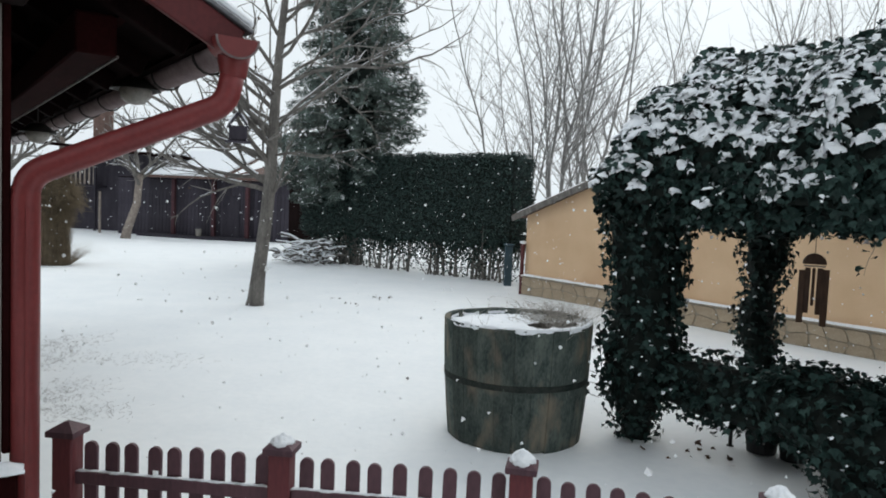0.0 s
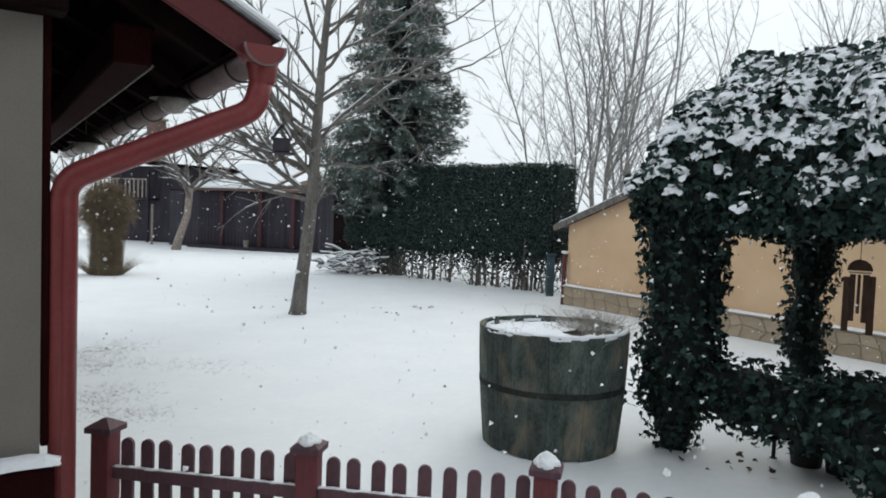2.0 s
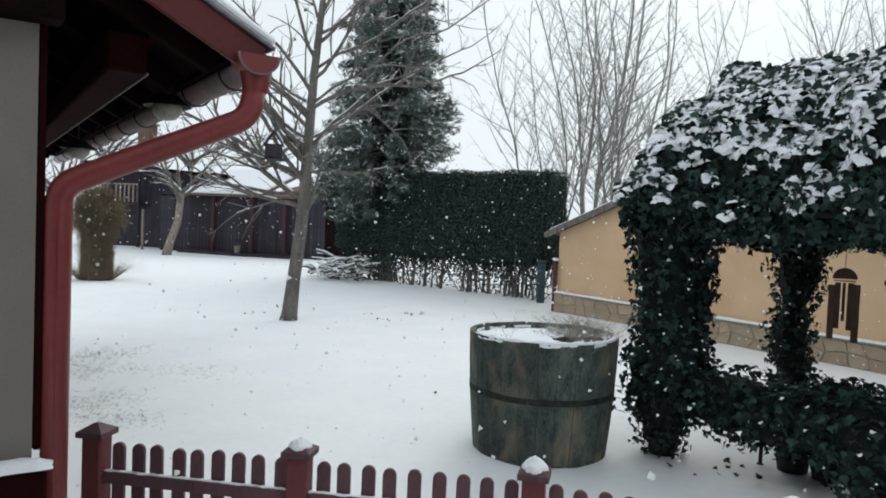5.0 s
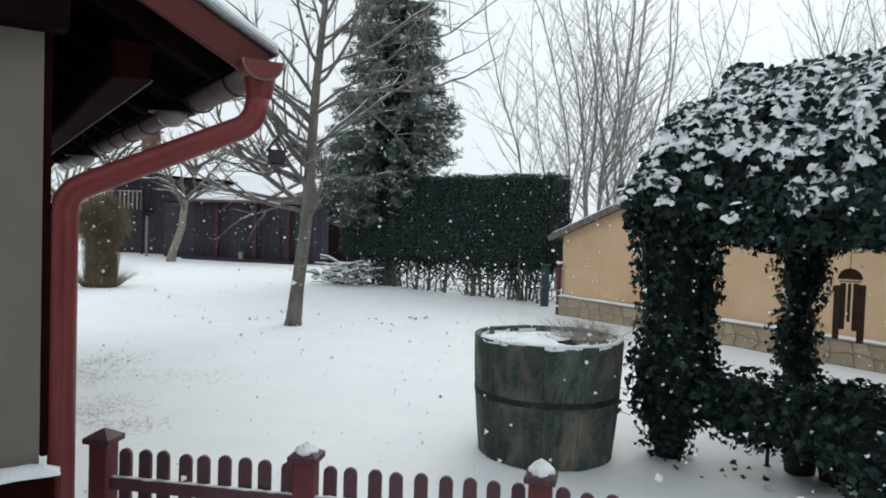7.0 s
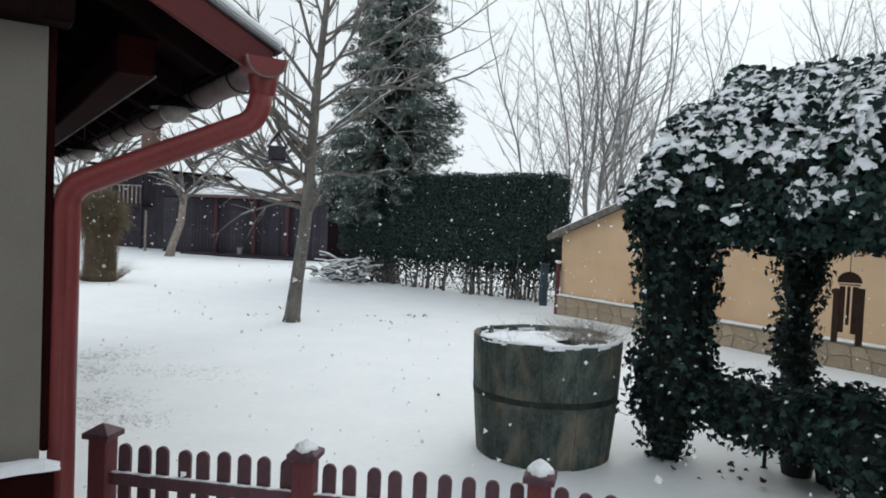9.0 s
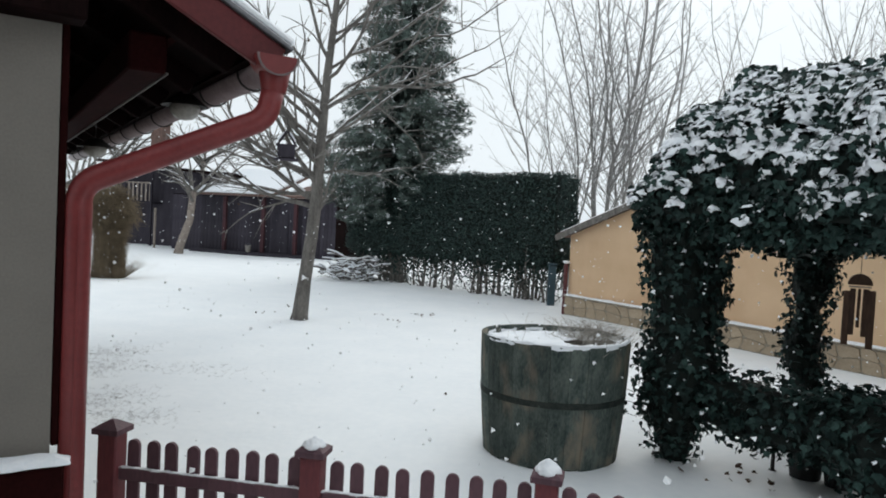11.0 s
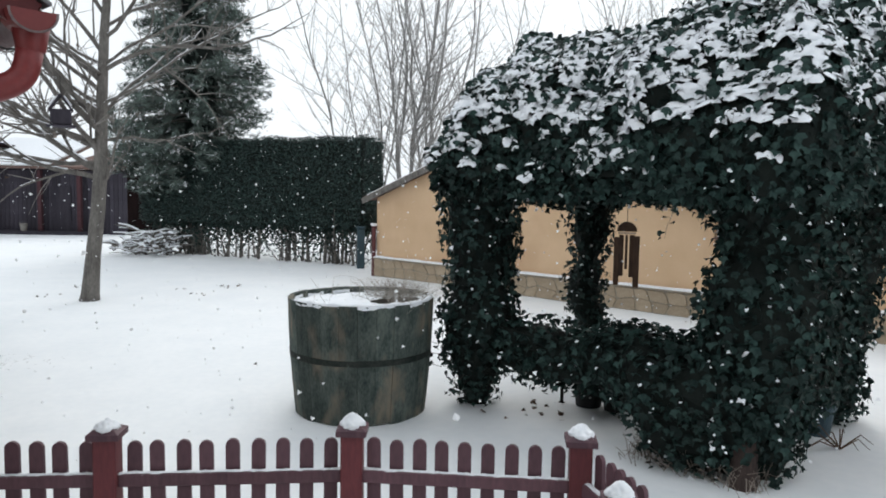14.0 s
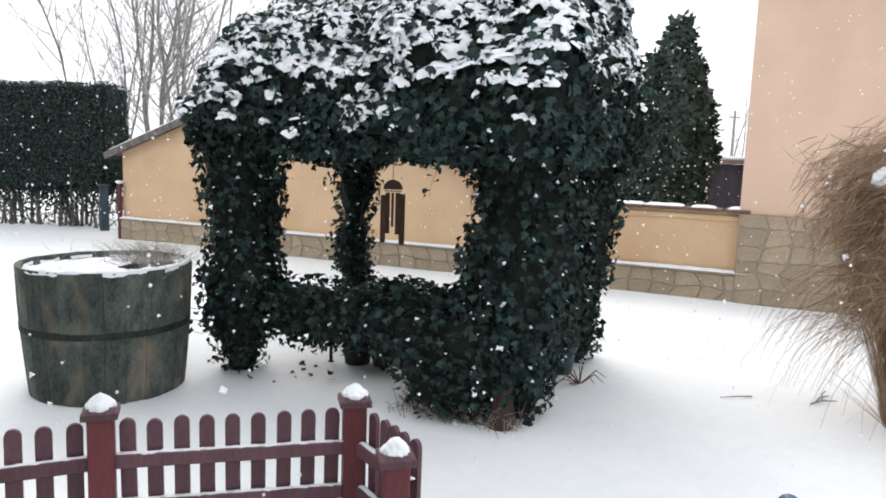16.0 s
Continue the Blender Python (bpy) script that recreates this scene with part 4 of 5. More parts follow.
    rim /= np.maximum(np.abs(rim[:, :1]), np.abs(rim[:, 1:]))
    rim *= (1 - 0.05 * rng.random(n) + 0.03)[:, None]
    high = rng.uniform(2.12, 2.62, n)
    P = np.column_stack([rim[:, 0] * (ex - 0.25 * np.clip(high - 2.45, 0, 1)), rim[:, 1] * (np.where(rim[:, 1] < 0, ey, ey_far) - 0.25 * np.clip(high - 2.45, 0, 1)), high])
    N = np.column_stack([rim[:, 0], rim[:, 1], np.full(n, 0.5)])
    part("ivy_foliage", scatter(IVY_LEAF, P, N, 0.066, rng, 0.6, spin=np.tile([0.0, 0, 1], (n, 1)) + rng.normal(0, 0.4, (n, 3))), IVY, roof, kind="stuff")
    # snow caught on single leaves of the upper sides
    P = np.column_stack([rng.uniform(-ex, ex, 260), rng.uniform(-ey, ey, 260), rng.uniform(2.15, 2.85, 260)])
    far = np.maximum(np.abs(P[:, 0]) / ex, np.abs(P[:, 1]) / ey)
    P[:, :2] *= (rng.uniform(0.93, 1.0, 260) / far)[:, None]
    P[:, 1] = np.where(P[:, 1] > 0, P[:, 1] * ey_far / ey, P[:, 1])
    part("snow_dusting", scatter(IVY_LEAF, P, np.tile([0.0, 0, 1.0], (260, 1)), 0.065, rng, 0.35), SNOW_CAP, roof, kind="stuff")
    return arb


build_ivy()
# ---- trees ----
def grow(rng, start, way, length, radius, depth, paths, up=0.12, wob=0.16, spread=(28, 58), gap=0.34, shrink=0.55, tip=0.004):
    """A limb with its side branches; adds (point, radius) paths."""
    n = max(3, int(length / 0.28))
    p, d, path = Vector(start), Vector(way).normalized(), []
    for i in range(n + 1):
        f = i / n
        path.append((p.copy(), radius * (1 - f) ** 0.8 + tip))
        d = (d + Vector((rng.gauss(0, wob), rng.gauss(0, wob), rng.gauss(0, wob) + up)) * (0.28 * 1.4)).normalized()
        p += d * (length / n)
    paths.append(path)
    if depth <= 0:
        return
    s = length * 0.18
    while s < length * 0.97:
        i = min(int(s / length * n), n - 1)
        q, r = path[i]
        along = (path[i + 1][0] - q).normalized()
        turn = Matrix.Rotation(radians(rng.uniform(*spread)), 3, along.orthogonal().normalized())
        side = Matrix.Rotation(rng.uniform(0, 6.283), 3, along) @ (turn @ along)
        side.z += 0.15
        grow(rng, q, side, (length - s) * shrink * rng.uniform(0.7, 1.25) + 0.12, min(r * 0.55, radius * 0.42), depth - 1, paths, up, wob * 1.1, spread, gap, shrink, tip)
        s += gap * rng.uniform(0.6, 1.5) * (1 + 0.25 * (2 - depth))


def split_paths(paths, limit):
    return [p for p in paths if p[0][1] >= limit], [p for p in paths if p[0][1] < limit]


def snow_on(paths, rng, share=0.6):
    """Thin ridges of snow along the upper side of slanting limbs."""
    out = []
    for path in paths:
        for (a, ra), (b, rb) in zip(path, path[1:]):
            if abs((b - a).normalized().z) < 0.75 and rng.random() < share:
                out.append([(a + Vector((0, 0, ra * 0.85)), ra * 0.5 + 0.003), (b + Vector((0, 0, rb * 0.85)), rb * 0.5 + 0.003)])
    return out


def build_lawn_tree():
    rng = random.Random(21)
    tree = thing("fruit_tree", pose(-3.0, 14.65, 0), "bare fruit tree with a grey trunk and snow-dusted limbs", "tree")
    trunk = [(Vector((-0.02, 0, -0.05)), 0.235), (Vector((0.0, 0, 0.12)), 0.20), (Vector((0.06, 0, 0.8)), 0.165), (Vector((0.16, 0.02, 1.7)), 0.155), (Vector((0.22, 0.04, 2.5)), 0.15), (Vector((0.26, 0.03, 3.6)), 0.125), (Vector((0.34, 0.0, 5.0)), 0.10), (Vector((0.46, 0, 6.4)), 0.075), (Vector((0.5, 0.1, 7.8)), 0.05), (Vector((0.6, 0.1, 9.4)), 0.02)]
    trunk = [(p, r * (0.82 if i else 0.85)) for i, (p, r) in enumerate(trunk)]
    limbs = [(2.45, 178, 27, 4.2, 0.075), (2.3, 158, 20, 3.6, 0.06), (2.75, 200, 48, 3.2, 0.06), (2.1, -15, 52, 1.7, 0.04), (3.3, 150, 42, 3.4, 0.055),
             (3.5, 35, 42, 3.0, 0.045), (3.9, 185, 38, 3.2, 0.05), (4.3, 5, 38, 4.4, 0.05), (4.6, 165, 52, 3.0, 0.05), (4.9, -18, 30, 4.4, 0.042), (5.3, 195, 42, 3.2, 0.045),
             (5.6, 20, 44, 4.4, 0.042), (5.9, 100, 45, 3.0, 0.04), (6.2, -5, 48, 4.0, 0.042), (6.5, 170, 52, 3.0, 0.04), (6.9, 30, 52, 3.2, 0.035), (7.4, 200, 55, 2.6, 0.03), (7.9, -20, 55, 2.8, 0.03),
             (3.1, 270, 25, 2.2, 0.035), (4.2, 250, 35, 2.4, 0.035), (3.0, -8, 14, 2.6, 0.028), (5.1, 8, 34, 4.6, 0.036), (5.8, -12, 26, 4.8, 0.034), (6.6, 5, 34, 4.6, 0.034), (4.4, -4, 20, 5.0, 0.032), (3.7, 3, 30, 4.8, 0.036),
             (3.0, 170, 14, 3.4, 0.045), (3.7, 172, 26, 3.6, 0.045), (4.4, 178, 34, 3.4, 0.04), (3.2, 168, 36, 4.6, 0.075), (2.9, 182, 20, 4.8, 0.07), (4.1, 160, 50, 4.2, 0.07), (3.5, 190, 32, 4.6, 0.065), (2.6, 175, 8, 3.8, 0.05)]
    paths, mains = [], []
    for h, az, el, length, r in limbs:
        x = float(np.interp(h, [p.z for p, _ in trunk], [p.x for p, _ in trunk]))
        a, e = radians(az), radians(el)
        grown = []
        grow(rng, (x, 0, h), (math.cos(a) * math.cos(e), math.sin(a) * math.cos(e), math.sin(e)), length, r * 0.8, 2 if len(mains) > 28 else 3, grown, up=0.09, wob=0.34, gap=0.70)
        mains.append(grown[0])
        paths += grown[1:]
    thick, thin = split_paths(paths, 0.016)
    part("trunk", tubes([trunk], 14), BARK, tree, smooth=True)
    for path in mains:
        part("limb", tubes([path], 7), BARK, tree, smooth=True)
    part("branch_mass", tubes(thick, 6), BARK, tree, smooth=True, kind="stuff")
    part("twig_mass", tubes(thin, 4), TWIG, tree, kind="stuff")
    part("snow_coating", tubes(snow_on(mains + thick, rng, 0.35), 4), SNOW_CAP, tree, kind="stuff")
    pts = [p[-1][0] for p in thin if rng.random() < 0.05]
    P = np.array([q[:] for q in pts])
    r2 = np.random.default_rng(4)
    part("withered_leaf_mass", scatter(IVY_LEAF, P - [0, 0, 0.05], r2.normal(0, 1, P.shape), 0.075, r2), DEAD_LEAF, tree, kind="stuff")
    # bird feeder hung from a limb
    feeder = thing("bird_feeder", pose(-3.32, 14.2, 3.22, 0, 0, 12) @ Matrix.Scale(1.2, 4), "small brown wooden bird feeder with a snowy roof", "bird feeder")
    part("tray", box((0.40, 0.28, 0.03), (0, 0, 0.0), 0.006), SHED_WOOD, feeder)
    for sx in (-1, 1):
        part("side_panel", box((0.02, 0.2, 0.24), (sx * 0.13, 0, 0.135), 0.004), SHED_WOOD, feeder)
    part("back_panel", box((0.24, 0.02, 0.24), (0, 0.09, 0.135), 0.004), DARK_WOOD, feeder)
    part("front_panel", box((0.24, 0.02, 0.22), (0, -0.09, 0.14), 0.004), SHED_WOOD, feeder)
    for sx in (-1, 1):
        rp = part("roof_panel", box((0.28, 0.30, 0.02), (0, 0, 0), 0.004), SHED_WOOD, feeder, m=pose(sx * 0.085, 0, 0.34, 0, sx * 56, 0))
        part("snow_layer", lumpy(box((0.17, 0.20, 0.03), (-0.03 * sx, 0, 0.024), 0.01), 0.02, 0.06), SNOW_CAP, rp)
    part("cord", tubes([[(Vector((0, 0, 0.42)), 0.006), (Vector((0, 0, 0.75)), 0.006)]], 4), IRON, feeder)


build_lawn_tree()


def build_spruce():
    rng = random.Random(31)
    r2 = np.random.default_rng(31)
    tree = thing("spruce_tree", pose(-1.88, 25.0, 0), "tall dark spruce with dense snow-dusted branches", "tree")
    H, R = 14.8, 3.6

    def reach_at(z):
        return (R * (1 - z / H) + 0.10) * (0.22 + 0.78 * min(1, max(0, z - 0.4) / 3.4))
    part("trunk", tubes([[(Vector((0, 0, -0.1)), 0.26), (Vector((0, 0, 4)), 0.20), (Vector((0.05, 0, 9)), 0.11), (Vector((0, 0, H)), 0.02)]], 10), BARK, tree, smooth=True)
    # added heart of the crown, the inner shade put into its near-black colour
    heart = lathe([(max(0.03, 0.22 * reach_at(z)), z) for z in np.linspace(2.2, H - 0.6, 46)], 22)
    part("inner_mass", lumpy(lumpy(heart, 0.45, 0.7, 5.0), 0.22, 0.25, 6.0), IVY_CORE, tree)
    paths, P, S = [], [], []
    z = 2.5
    while z < H - 0.2:
        reach = reach_at(z)
        for k in range(15 if z < 9 else 11):
            a = rng.uniform(0, 6.283)
            L = reach * rng.uniform(0.66, 1.10) + 0.15
            d = Vector((math.cos(a), math.sin(a), rng.uniform(0.0, 0.22)))
            p = Vector((0, 0, z + rng.uniform(-0.32, 0.32)))
            path = []
            n = max(4, int(L / 0.17))
            for i in range(n + 1):
                f = i / n
                path.append((p.copy(), 0.028 * (1 - f) + 0.005))
                if f > 0.3:
                    side = Vector((-d.y, d.x, 0)).normalized()
                    for sgn in (-1, 1):
                        for rep in range(4):
                            w = rng.uniform(0.0, 0.40 * (1.12 - f) + 0.05)
                            q = p + side * sgn * w + d * w * 0.5 + Vector((rng.gauss(0, 0.04), rng.gauss(0, 0.04), rng.uniform(-0.24, 0.03) - 0.2 * w))
                            P.append(q[:])
                            S.append((d * 0.9 + side * sgn * 0.8 + Vector((0, 0, rng.uniform(-0.7, 0.1))))[:])
                d = (d + Vector((0, 0, -0.075 + 0.15 * f)) + Vector((rng.gauss(0, 0.05), rng.gauss(0, 0.05), 0))).normalized()
                p += d * (L / n)
            paths.append(path)
        z += 0.27 + 0.010 * z
    P, S = np.array(P), np.array(S)
    up = np.tile([0.0, 0.0, 1.0], (len(P), 1))
    part("bough_mass", tubes(paths, 4), BARK, tree, kind="stuff")

    def sprays(Q, D, size, lift):
        n = len(Q)
        Nn = up[:n] + r2.normal(0, 0.8, (n, 3))
        along = D + r2.normal(0, 0.25, (n, 3))
        return scatter(NEEDLE_TWIG, Q + [0, 0, lift], Nn, size, r2, 0.1, spin=along)
    part("needle_mass", sprays(P, S, 0.25, 0.0), NEEDLE, tree, "dense dark needles", kind="stuff")
    pick = r2.random(len(P)) < 0.085
    part("snow_dust", sprays(P[pick], S[pick], 0.19, 0.03), SNOW_CAP, tree, kind="stuff")


build_spruce()


def build_hedge():
    rng = np.random.default_rng(41)
    pr = random.Random(41)
    a, b = Vector((-3.6, 25.2, 0)), Vector((2.85, 19.75, 0))
    d = b - a
    L, yaw = d.length, math.degrees(math.atan2(d.y, d.x))
    hedge = thing("tall_hedge", Matrix.Translation(a) @ pose(0, 0, 0, 0, 0, yaw), "tall clipped evergreen hedge, thin and twiggy near the ground", "hedge")
    bm = box((L, 1.0, 2.45), (L / 2, 0.55, 2.3))
    bmesh.ops.subdivide_edges(bm, edges=bm.edges[:], cuts=18, use_grid_fill=True)
    lumpy(lumpy(bm, 0.16, 0.8, 3.0), 0.07, 0.25, 4.0)
    src = bm.copy()
    area = sum(f.calc_area() for f in src.faces)
    # hedge core, its near-black colour standing in for the shade inside
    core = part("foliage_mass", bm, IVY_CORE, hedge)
    P, N = sample(src, int(area * 780), rng)
    src.free()
    part("leaf_mass", scatter(SMALL_LEAF, P + N * rng.uniform(-0.02, 0.12, (len(P), 1)), N, 0.068, rng, 0.7), HEDGE, core, kind="stuff")
    n = 12000
    low = np.column_stack([rng.uniform(0, L, n), rng.uniform(0.1, 1.0, n), 1.35 - np.abs(rng.normal(0, 0.52, n))])
    low = low[low[:, 2] > 0.02]
    part("lower_foliage", scatter(SMALL_LEAF, low, rng.normal(0, 1, low.shape), 0.09, rng, 0.5), HEDGE, hedge, kind="stuff")
    paths = []
    for k in range(62):
        p = Vector((pr.uniform(0.1, L - 0.1), pr.uniform(0.25, 0.9), -0.05))
        grow(pr, p, (pr.gauss(0, 0.16), pr.gauss(0, 0.1), 1), pr.uniform(1.4, 1.9), pr.uniform(0.022, 0.05), 1, paths, up=0.15, gap=0.28, shrink=0.5)
    part("stem_mass", tubes(paths, 5), BARK, hedge, kind="stuff")
    post = thing("fence_post", pose(2.86, 19.78, 0), "thick blue-grey painted post beside the hedge", "post")
    part("shaft", box((0.20, 0.20, 1.15), (0, 0, 0.52), 0.02), BLUE_PAINT, post)
    part("cap", box((0.26, 0.26, 0.06), (0, 0, 1.13), 0.02), BLUE_PAINT, post)


build_hedge()


def build_bare_trees():
    near, far = "many-stemmed bare tree with catkins behind the outbuilding", "bare winter tree far behind the outbuilding roof"
    spots = [("hazel_tree", 5.5, 25.0, 15.0, 7, 0.085, 51, near), ("hazel_tree", 4.0, 25.5, 13.5, 5, 0.06, 52, near), ("hazel_tree", 6.9, 26.5, 15.5, 5, 0.075, 56, near),
             ("bare_tree", 14.0, 29.0, 15.5, 6, 0.07, 53, far), ("bare_tree", 18.0, 30.0, 15.5, 6, 0.07, 54, far), ("bare_tree", 10.4, 29.0, 14.5, 5, 0.06, 55, far), ("bare_tree", 16.2, 27.5, 14.5, 6, 0.07, 57, far), ("bare_tree", 22.7, 16.3, 5.4, 5, 0.05, 58, "small bare tree seen beyond the garden wall")]
    for name, x, y, H, stems, r, seed, label in spots:
        rng = random.Random(seed)
        r2 = np.random.default_rng(seed)
        tree = thing(name, pose(x, y, 0), label, "tree", "bare trees behind the garden")
        paths, mains = [], []
        for k in range(stems):
            grown = []
            a = 6.283 * k / stems + rng.uniform(-0.4, 0.4)
            lean = rng.uniform(0.04, 0.42)
            grow(rng, (0.25 * math.cos(a), 0.25 * math.sin(a), -0.1), (math.cos(a) * lean, math.sin(a) * lean, 1), H * rng.uniform(0.75, 1.1), r * rng.uniform(0.45, 0.9), 3, grown, up=0.055, wob=0.13, spread=(28, 60), gap=0.68, shrink=0.40, tip=0.0030)
            mains.append(grown[0])
            paths += grown[1:]
        thick, thin = split_paths(paths, 0.03)
        for path in mains:
            part("stem", tubes([path], 6), HAZEL_BARK, tree, smooth=True)
        if thick:
            part("branch_mass", tubes(thick, 5), HAZEL_BARK, tree, smooth=True, kind="stuff")
        part("twig_mass", tubes(thin, 3), TWIG_PALE, tree, kind="stuff")
        if name == "hazel_tree":
            pts = np.array([q[0][:] for p in thin for q in p[1::2] if rng.random() < 0.06])
            part("catkin_mass", scatter(([(0.12, 0, 0), (-0.12, 0.05, 0), (0, -0.05, -1), (0, 0.1, -0.9)], [(0, 1, 2), (0, 1, 3)]), pts, np.tile([0.0, 0, 1], (len(pts), 1)), 0.085, r2, 0.15), DEAD_LEAF, tree, kind="stuff")
    # orchard trees by the far shed
    for x, y, seed, lean, label in ((-12.6, 33.2, 61, 0.28, "old leaning fruit tree with pale bark before the shed"), (-16.5, 31.0, 62, -0.1, "bare orchard tree beside the shed"), (-10.5, 42.0, 64, 0.1, "bare orchard tree behind the shed roof"), (-15.0, 43.0, 65, 0.0, "bare orchard tree behind the shed roof"), (-19.0, 41.0, 66, 0.0, "bare orchard tree behind the shed roof"), (-6.8, 41.0, 67, 0.0, "bare orchard tree behind the shed roof")):
        rng = random.Random(seed)
        tree = thing("orchard_tree", pose(x, y, 0), label, "tree", "orchard trees")
        th = 2.9
        trunk = [(Vector((0, 0, -0.1)), 0.30), (Vector((0.1, 0, 0.4)), 0.24), (Vector((lean * 1.8, 0, 1.6)), 0.21), (Vector((lean * 2.2, 0, th)), 0.19)]
        tall = 1.7 if seed >= 64 else 1.0
        th *= tall
        trunk = [(Vector((p.x, p.y, p.z * tall)), r * 0.78) for p, r in trunk]
        paths = []
        for k in range(6):
            a = 6.283 * k / 7 + rng.uniform(-0.3, 0.3)
            grow(rng, (lean * 2.2, 0, th - 0.25 * (k % 3)), (math.cos(a), math.sin(a), rng.uniform(0.5, 1.2)), rng.uniform(2.6, 3.8) * tall ** 0.5, 0.085, 3, paths, up=0.02, wob=0.24, gap=0.62, tip=0.006)
        thick, thin = split_paths(paths, 0.03)
        part("trunk", tubes([trunk], 10), BARK_PALE, tree, smooth=True)
        part("branch_mass", tubes(thick, 5), BARK, tree, smooth=True, kind="stuff")
        part("snow_coating", tubes(snow_on(thick, rng, 0.4), 4), SNOW_CAP, tree, kind="stuff")
        part("twig_mass", tubes(thin, 3), TWIG, tree, kind="stuff")


build_bare_trees()


def build_thujas():
    for x, y, H, R, seed in ((13.35, 10.8, 5.4, 0.92, 71), (13.0, 11.3, 4.5, 0.85, 72), (12.1, 12.6, 3.6, 0.95, 74)):
        rng = np.random.default_rng(seed)
        tree = thing("thuja_tree", pose(x, y, 0), "slender dark evergreen thuja behind the garden wall", "tree", "thujas behind the wall")
        part("trunk", tubes([[(Vector((0, 0, -0.1)), 0.12), (Vector((0, 0, H * 0.9)), 0.03)]], 8), BARK, tree)
        bm = bmesh.new()
        bmesh.ops.create_icosphere(bm, subdivisions=4, radius=1)
        for v in bm.verts:
            t = (v.co.z + 1) / 2
            s = R * 0.85 * (1 - t ** 2.2) ** 0.7 * (0.75 + 0.5 * t if t < 0.5 else 1)
            k = math.hypot(v.co.x, v.co.y) or 1
            v.co = Vector((v.co.x / k * s, v.co.y / k * s, 0.1 + t * (H - 0.1)))
        lumpy(bm, 0.30, 0.7, seed)
        src = bm.copy()
        # added core, near black in place of the shade within the crown
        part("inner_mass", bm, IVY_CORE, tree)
        P, N = sample(src, int(H * R * 1300), rng)
        src.free()
        part("spray_mass", scatter(SPRAY, P, N, 0.22, rng, 0.6), THUJA, tree, kind="stuff")
        k = rng.random(len(P)) < 0.03
        part("snow_dust", scatter(FLAKE, P[k] + N[k] * 0.1, N[k], 0.03, rng, 0.3), SNOW_CAP, tree, kind="stuff")


build_thujas()


# ---- ornamental grasses ----
def grass_clump(name, m, label, stems, height, waist, fan, droop, seed, basal=0):
    rng = random.Random(seed)
    ob = thing(name, m, label, "grass")
    V, F, V2, F2 = [], [], [], []
    def blade(p0, d, h, w, sag, V, F):
        side = Vector((-d.y, d.x, 0))
        side = side.normalized() * w if side.length > 1e-5 else Vector((w, 0, 0))
        side.rotate(Euler((0, 0, rng.uniform(0, 3.1))))
        p, v, k0, n = Vector(p0), Vector(d), len(V), 6
        for i in range(n + 1):
            f = i / n
            s = side * (1 - f * 0.9)
            V.extend([(p - s)[:], (p + s)[:]])
            p = p + v * (h / n)
            v = (v + Vector((d.x * 0.4, d.y * 0.4, -1)) * sag * f / n * 2).normalized()
        for i in range(n):
            F.append((k0 + 2 * i, k0 + 2 * i + 1, k0 + 2 * i + 3, k0 + 2 * i + 2))
    for k in range(stems):
        a, r = rng.uniform(0, 6.283), waist * math.sqrt(rng.random())
        lean = fan * (0.15 + rng.random()) * (r / waist)
        d = Vector((math.cos(a) * lean + rng.gauss(0, 0.05), math.sin(a) * lean + rng.gauss(0, 0.05), 1)).normalized()
        blade((r * math.cos(a), r * math.sin(a), 0), d, height * rng.uniform(0.65, 1.08), 0.0034, droop * rng.uniform(0.4, 1.3), V, F)
    part("stem_mass", (V, F), DRY_GRASS, ob, kind="stuff")
    for k in range(basal):
        a = rng.uniform(0, 6.283)
        lean = rng.uniform(0.5, 1.4)
        d = Vector((math.cos(a) * lean, math.sin(a) * lean, 1)).normalized()
        blade((waist * math.cos(a), waist * math.sin(a), 0), d, height * rng.uniform(0.3, 0.78), 0.003, 2.4, V2, F2)
    if basal:
        part("basal_blade_mass", (V2, F2), DRY_GRASS, ob, kind="stuff")
    return ob


rr = np.random.default_rng(82)


def plumes(parent, n, centre, radii, size, snow):
    """A soft ball of dry seed heads round the top of a clump."""
    P = rr.normal(0, 1, (n, 3))
    P /= np.linalg.norm(P, axis=1)[:, None]
    ragged = np.array([0.82 + 0.55 * noise.noise(Vector(p) * 2.2 + Vector((n, 0, 0))) for p in P])[:, None] * rr.lognormal(0, 0.10, (n, 1))
    P = P * rr.uniform(0.2, 1.0, (n, 1)) ** 0.7 * ragged * radii
    out = P + [0, 0, radii[2] * 0.7]
    side = np.cross(out, rr.normal(0, 1, (n, 3)))
    part("plume_mass", scatter(STRAW, P + centre, side, size, rr, 0.1, spin=np.cross(side, out) + rr.normal(0, 0.5, (n, 3))), PLUME, parent, "feathery seed heads", kind="stuff")
    k = rr.random(n) < snow
    part("snow_dusting", scatter(FLAKE, P[k] * 1.02 + centre, P[k], 0.03, rr, 0.4), SNOW_CAP, parent, kind="stuff")


tuft = grass_clump("pampas_grass", pose(-9.95, 20.9, 0), "dry tied pampas grass clump standing in the snow", 2600, 1.75, 0.44, 0.03, 0.25, 81, 900)
plumes(tuft, 16000, (0, 0, 1.95), (0.78, 0.78, 0.78), 0.34, 0.004)
plumes(tuft, 5000, (0, 0, 1.35), (0.50, 0.50, 0.6), 0.30, 0.0)
for blades in tuft.children:
    if blades.data.materials[0] in (DRY_GRASS, PLUME):
        blades.data.materials[0] = PAMPAS
bush = grass_clump("reed_grass", pose(6.78, 2.60, 0), "large dry brown ornamental grass arching over the snow", 2600, 1.90, 0.36, 0.30, 0.35, 83, 40)
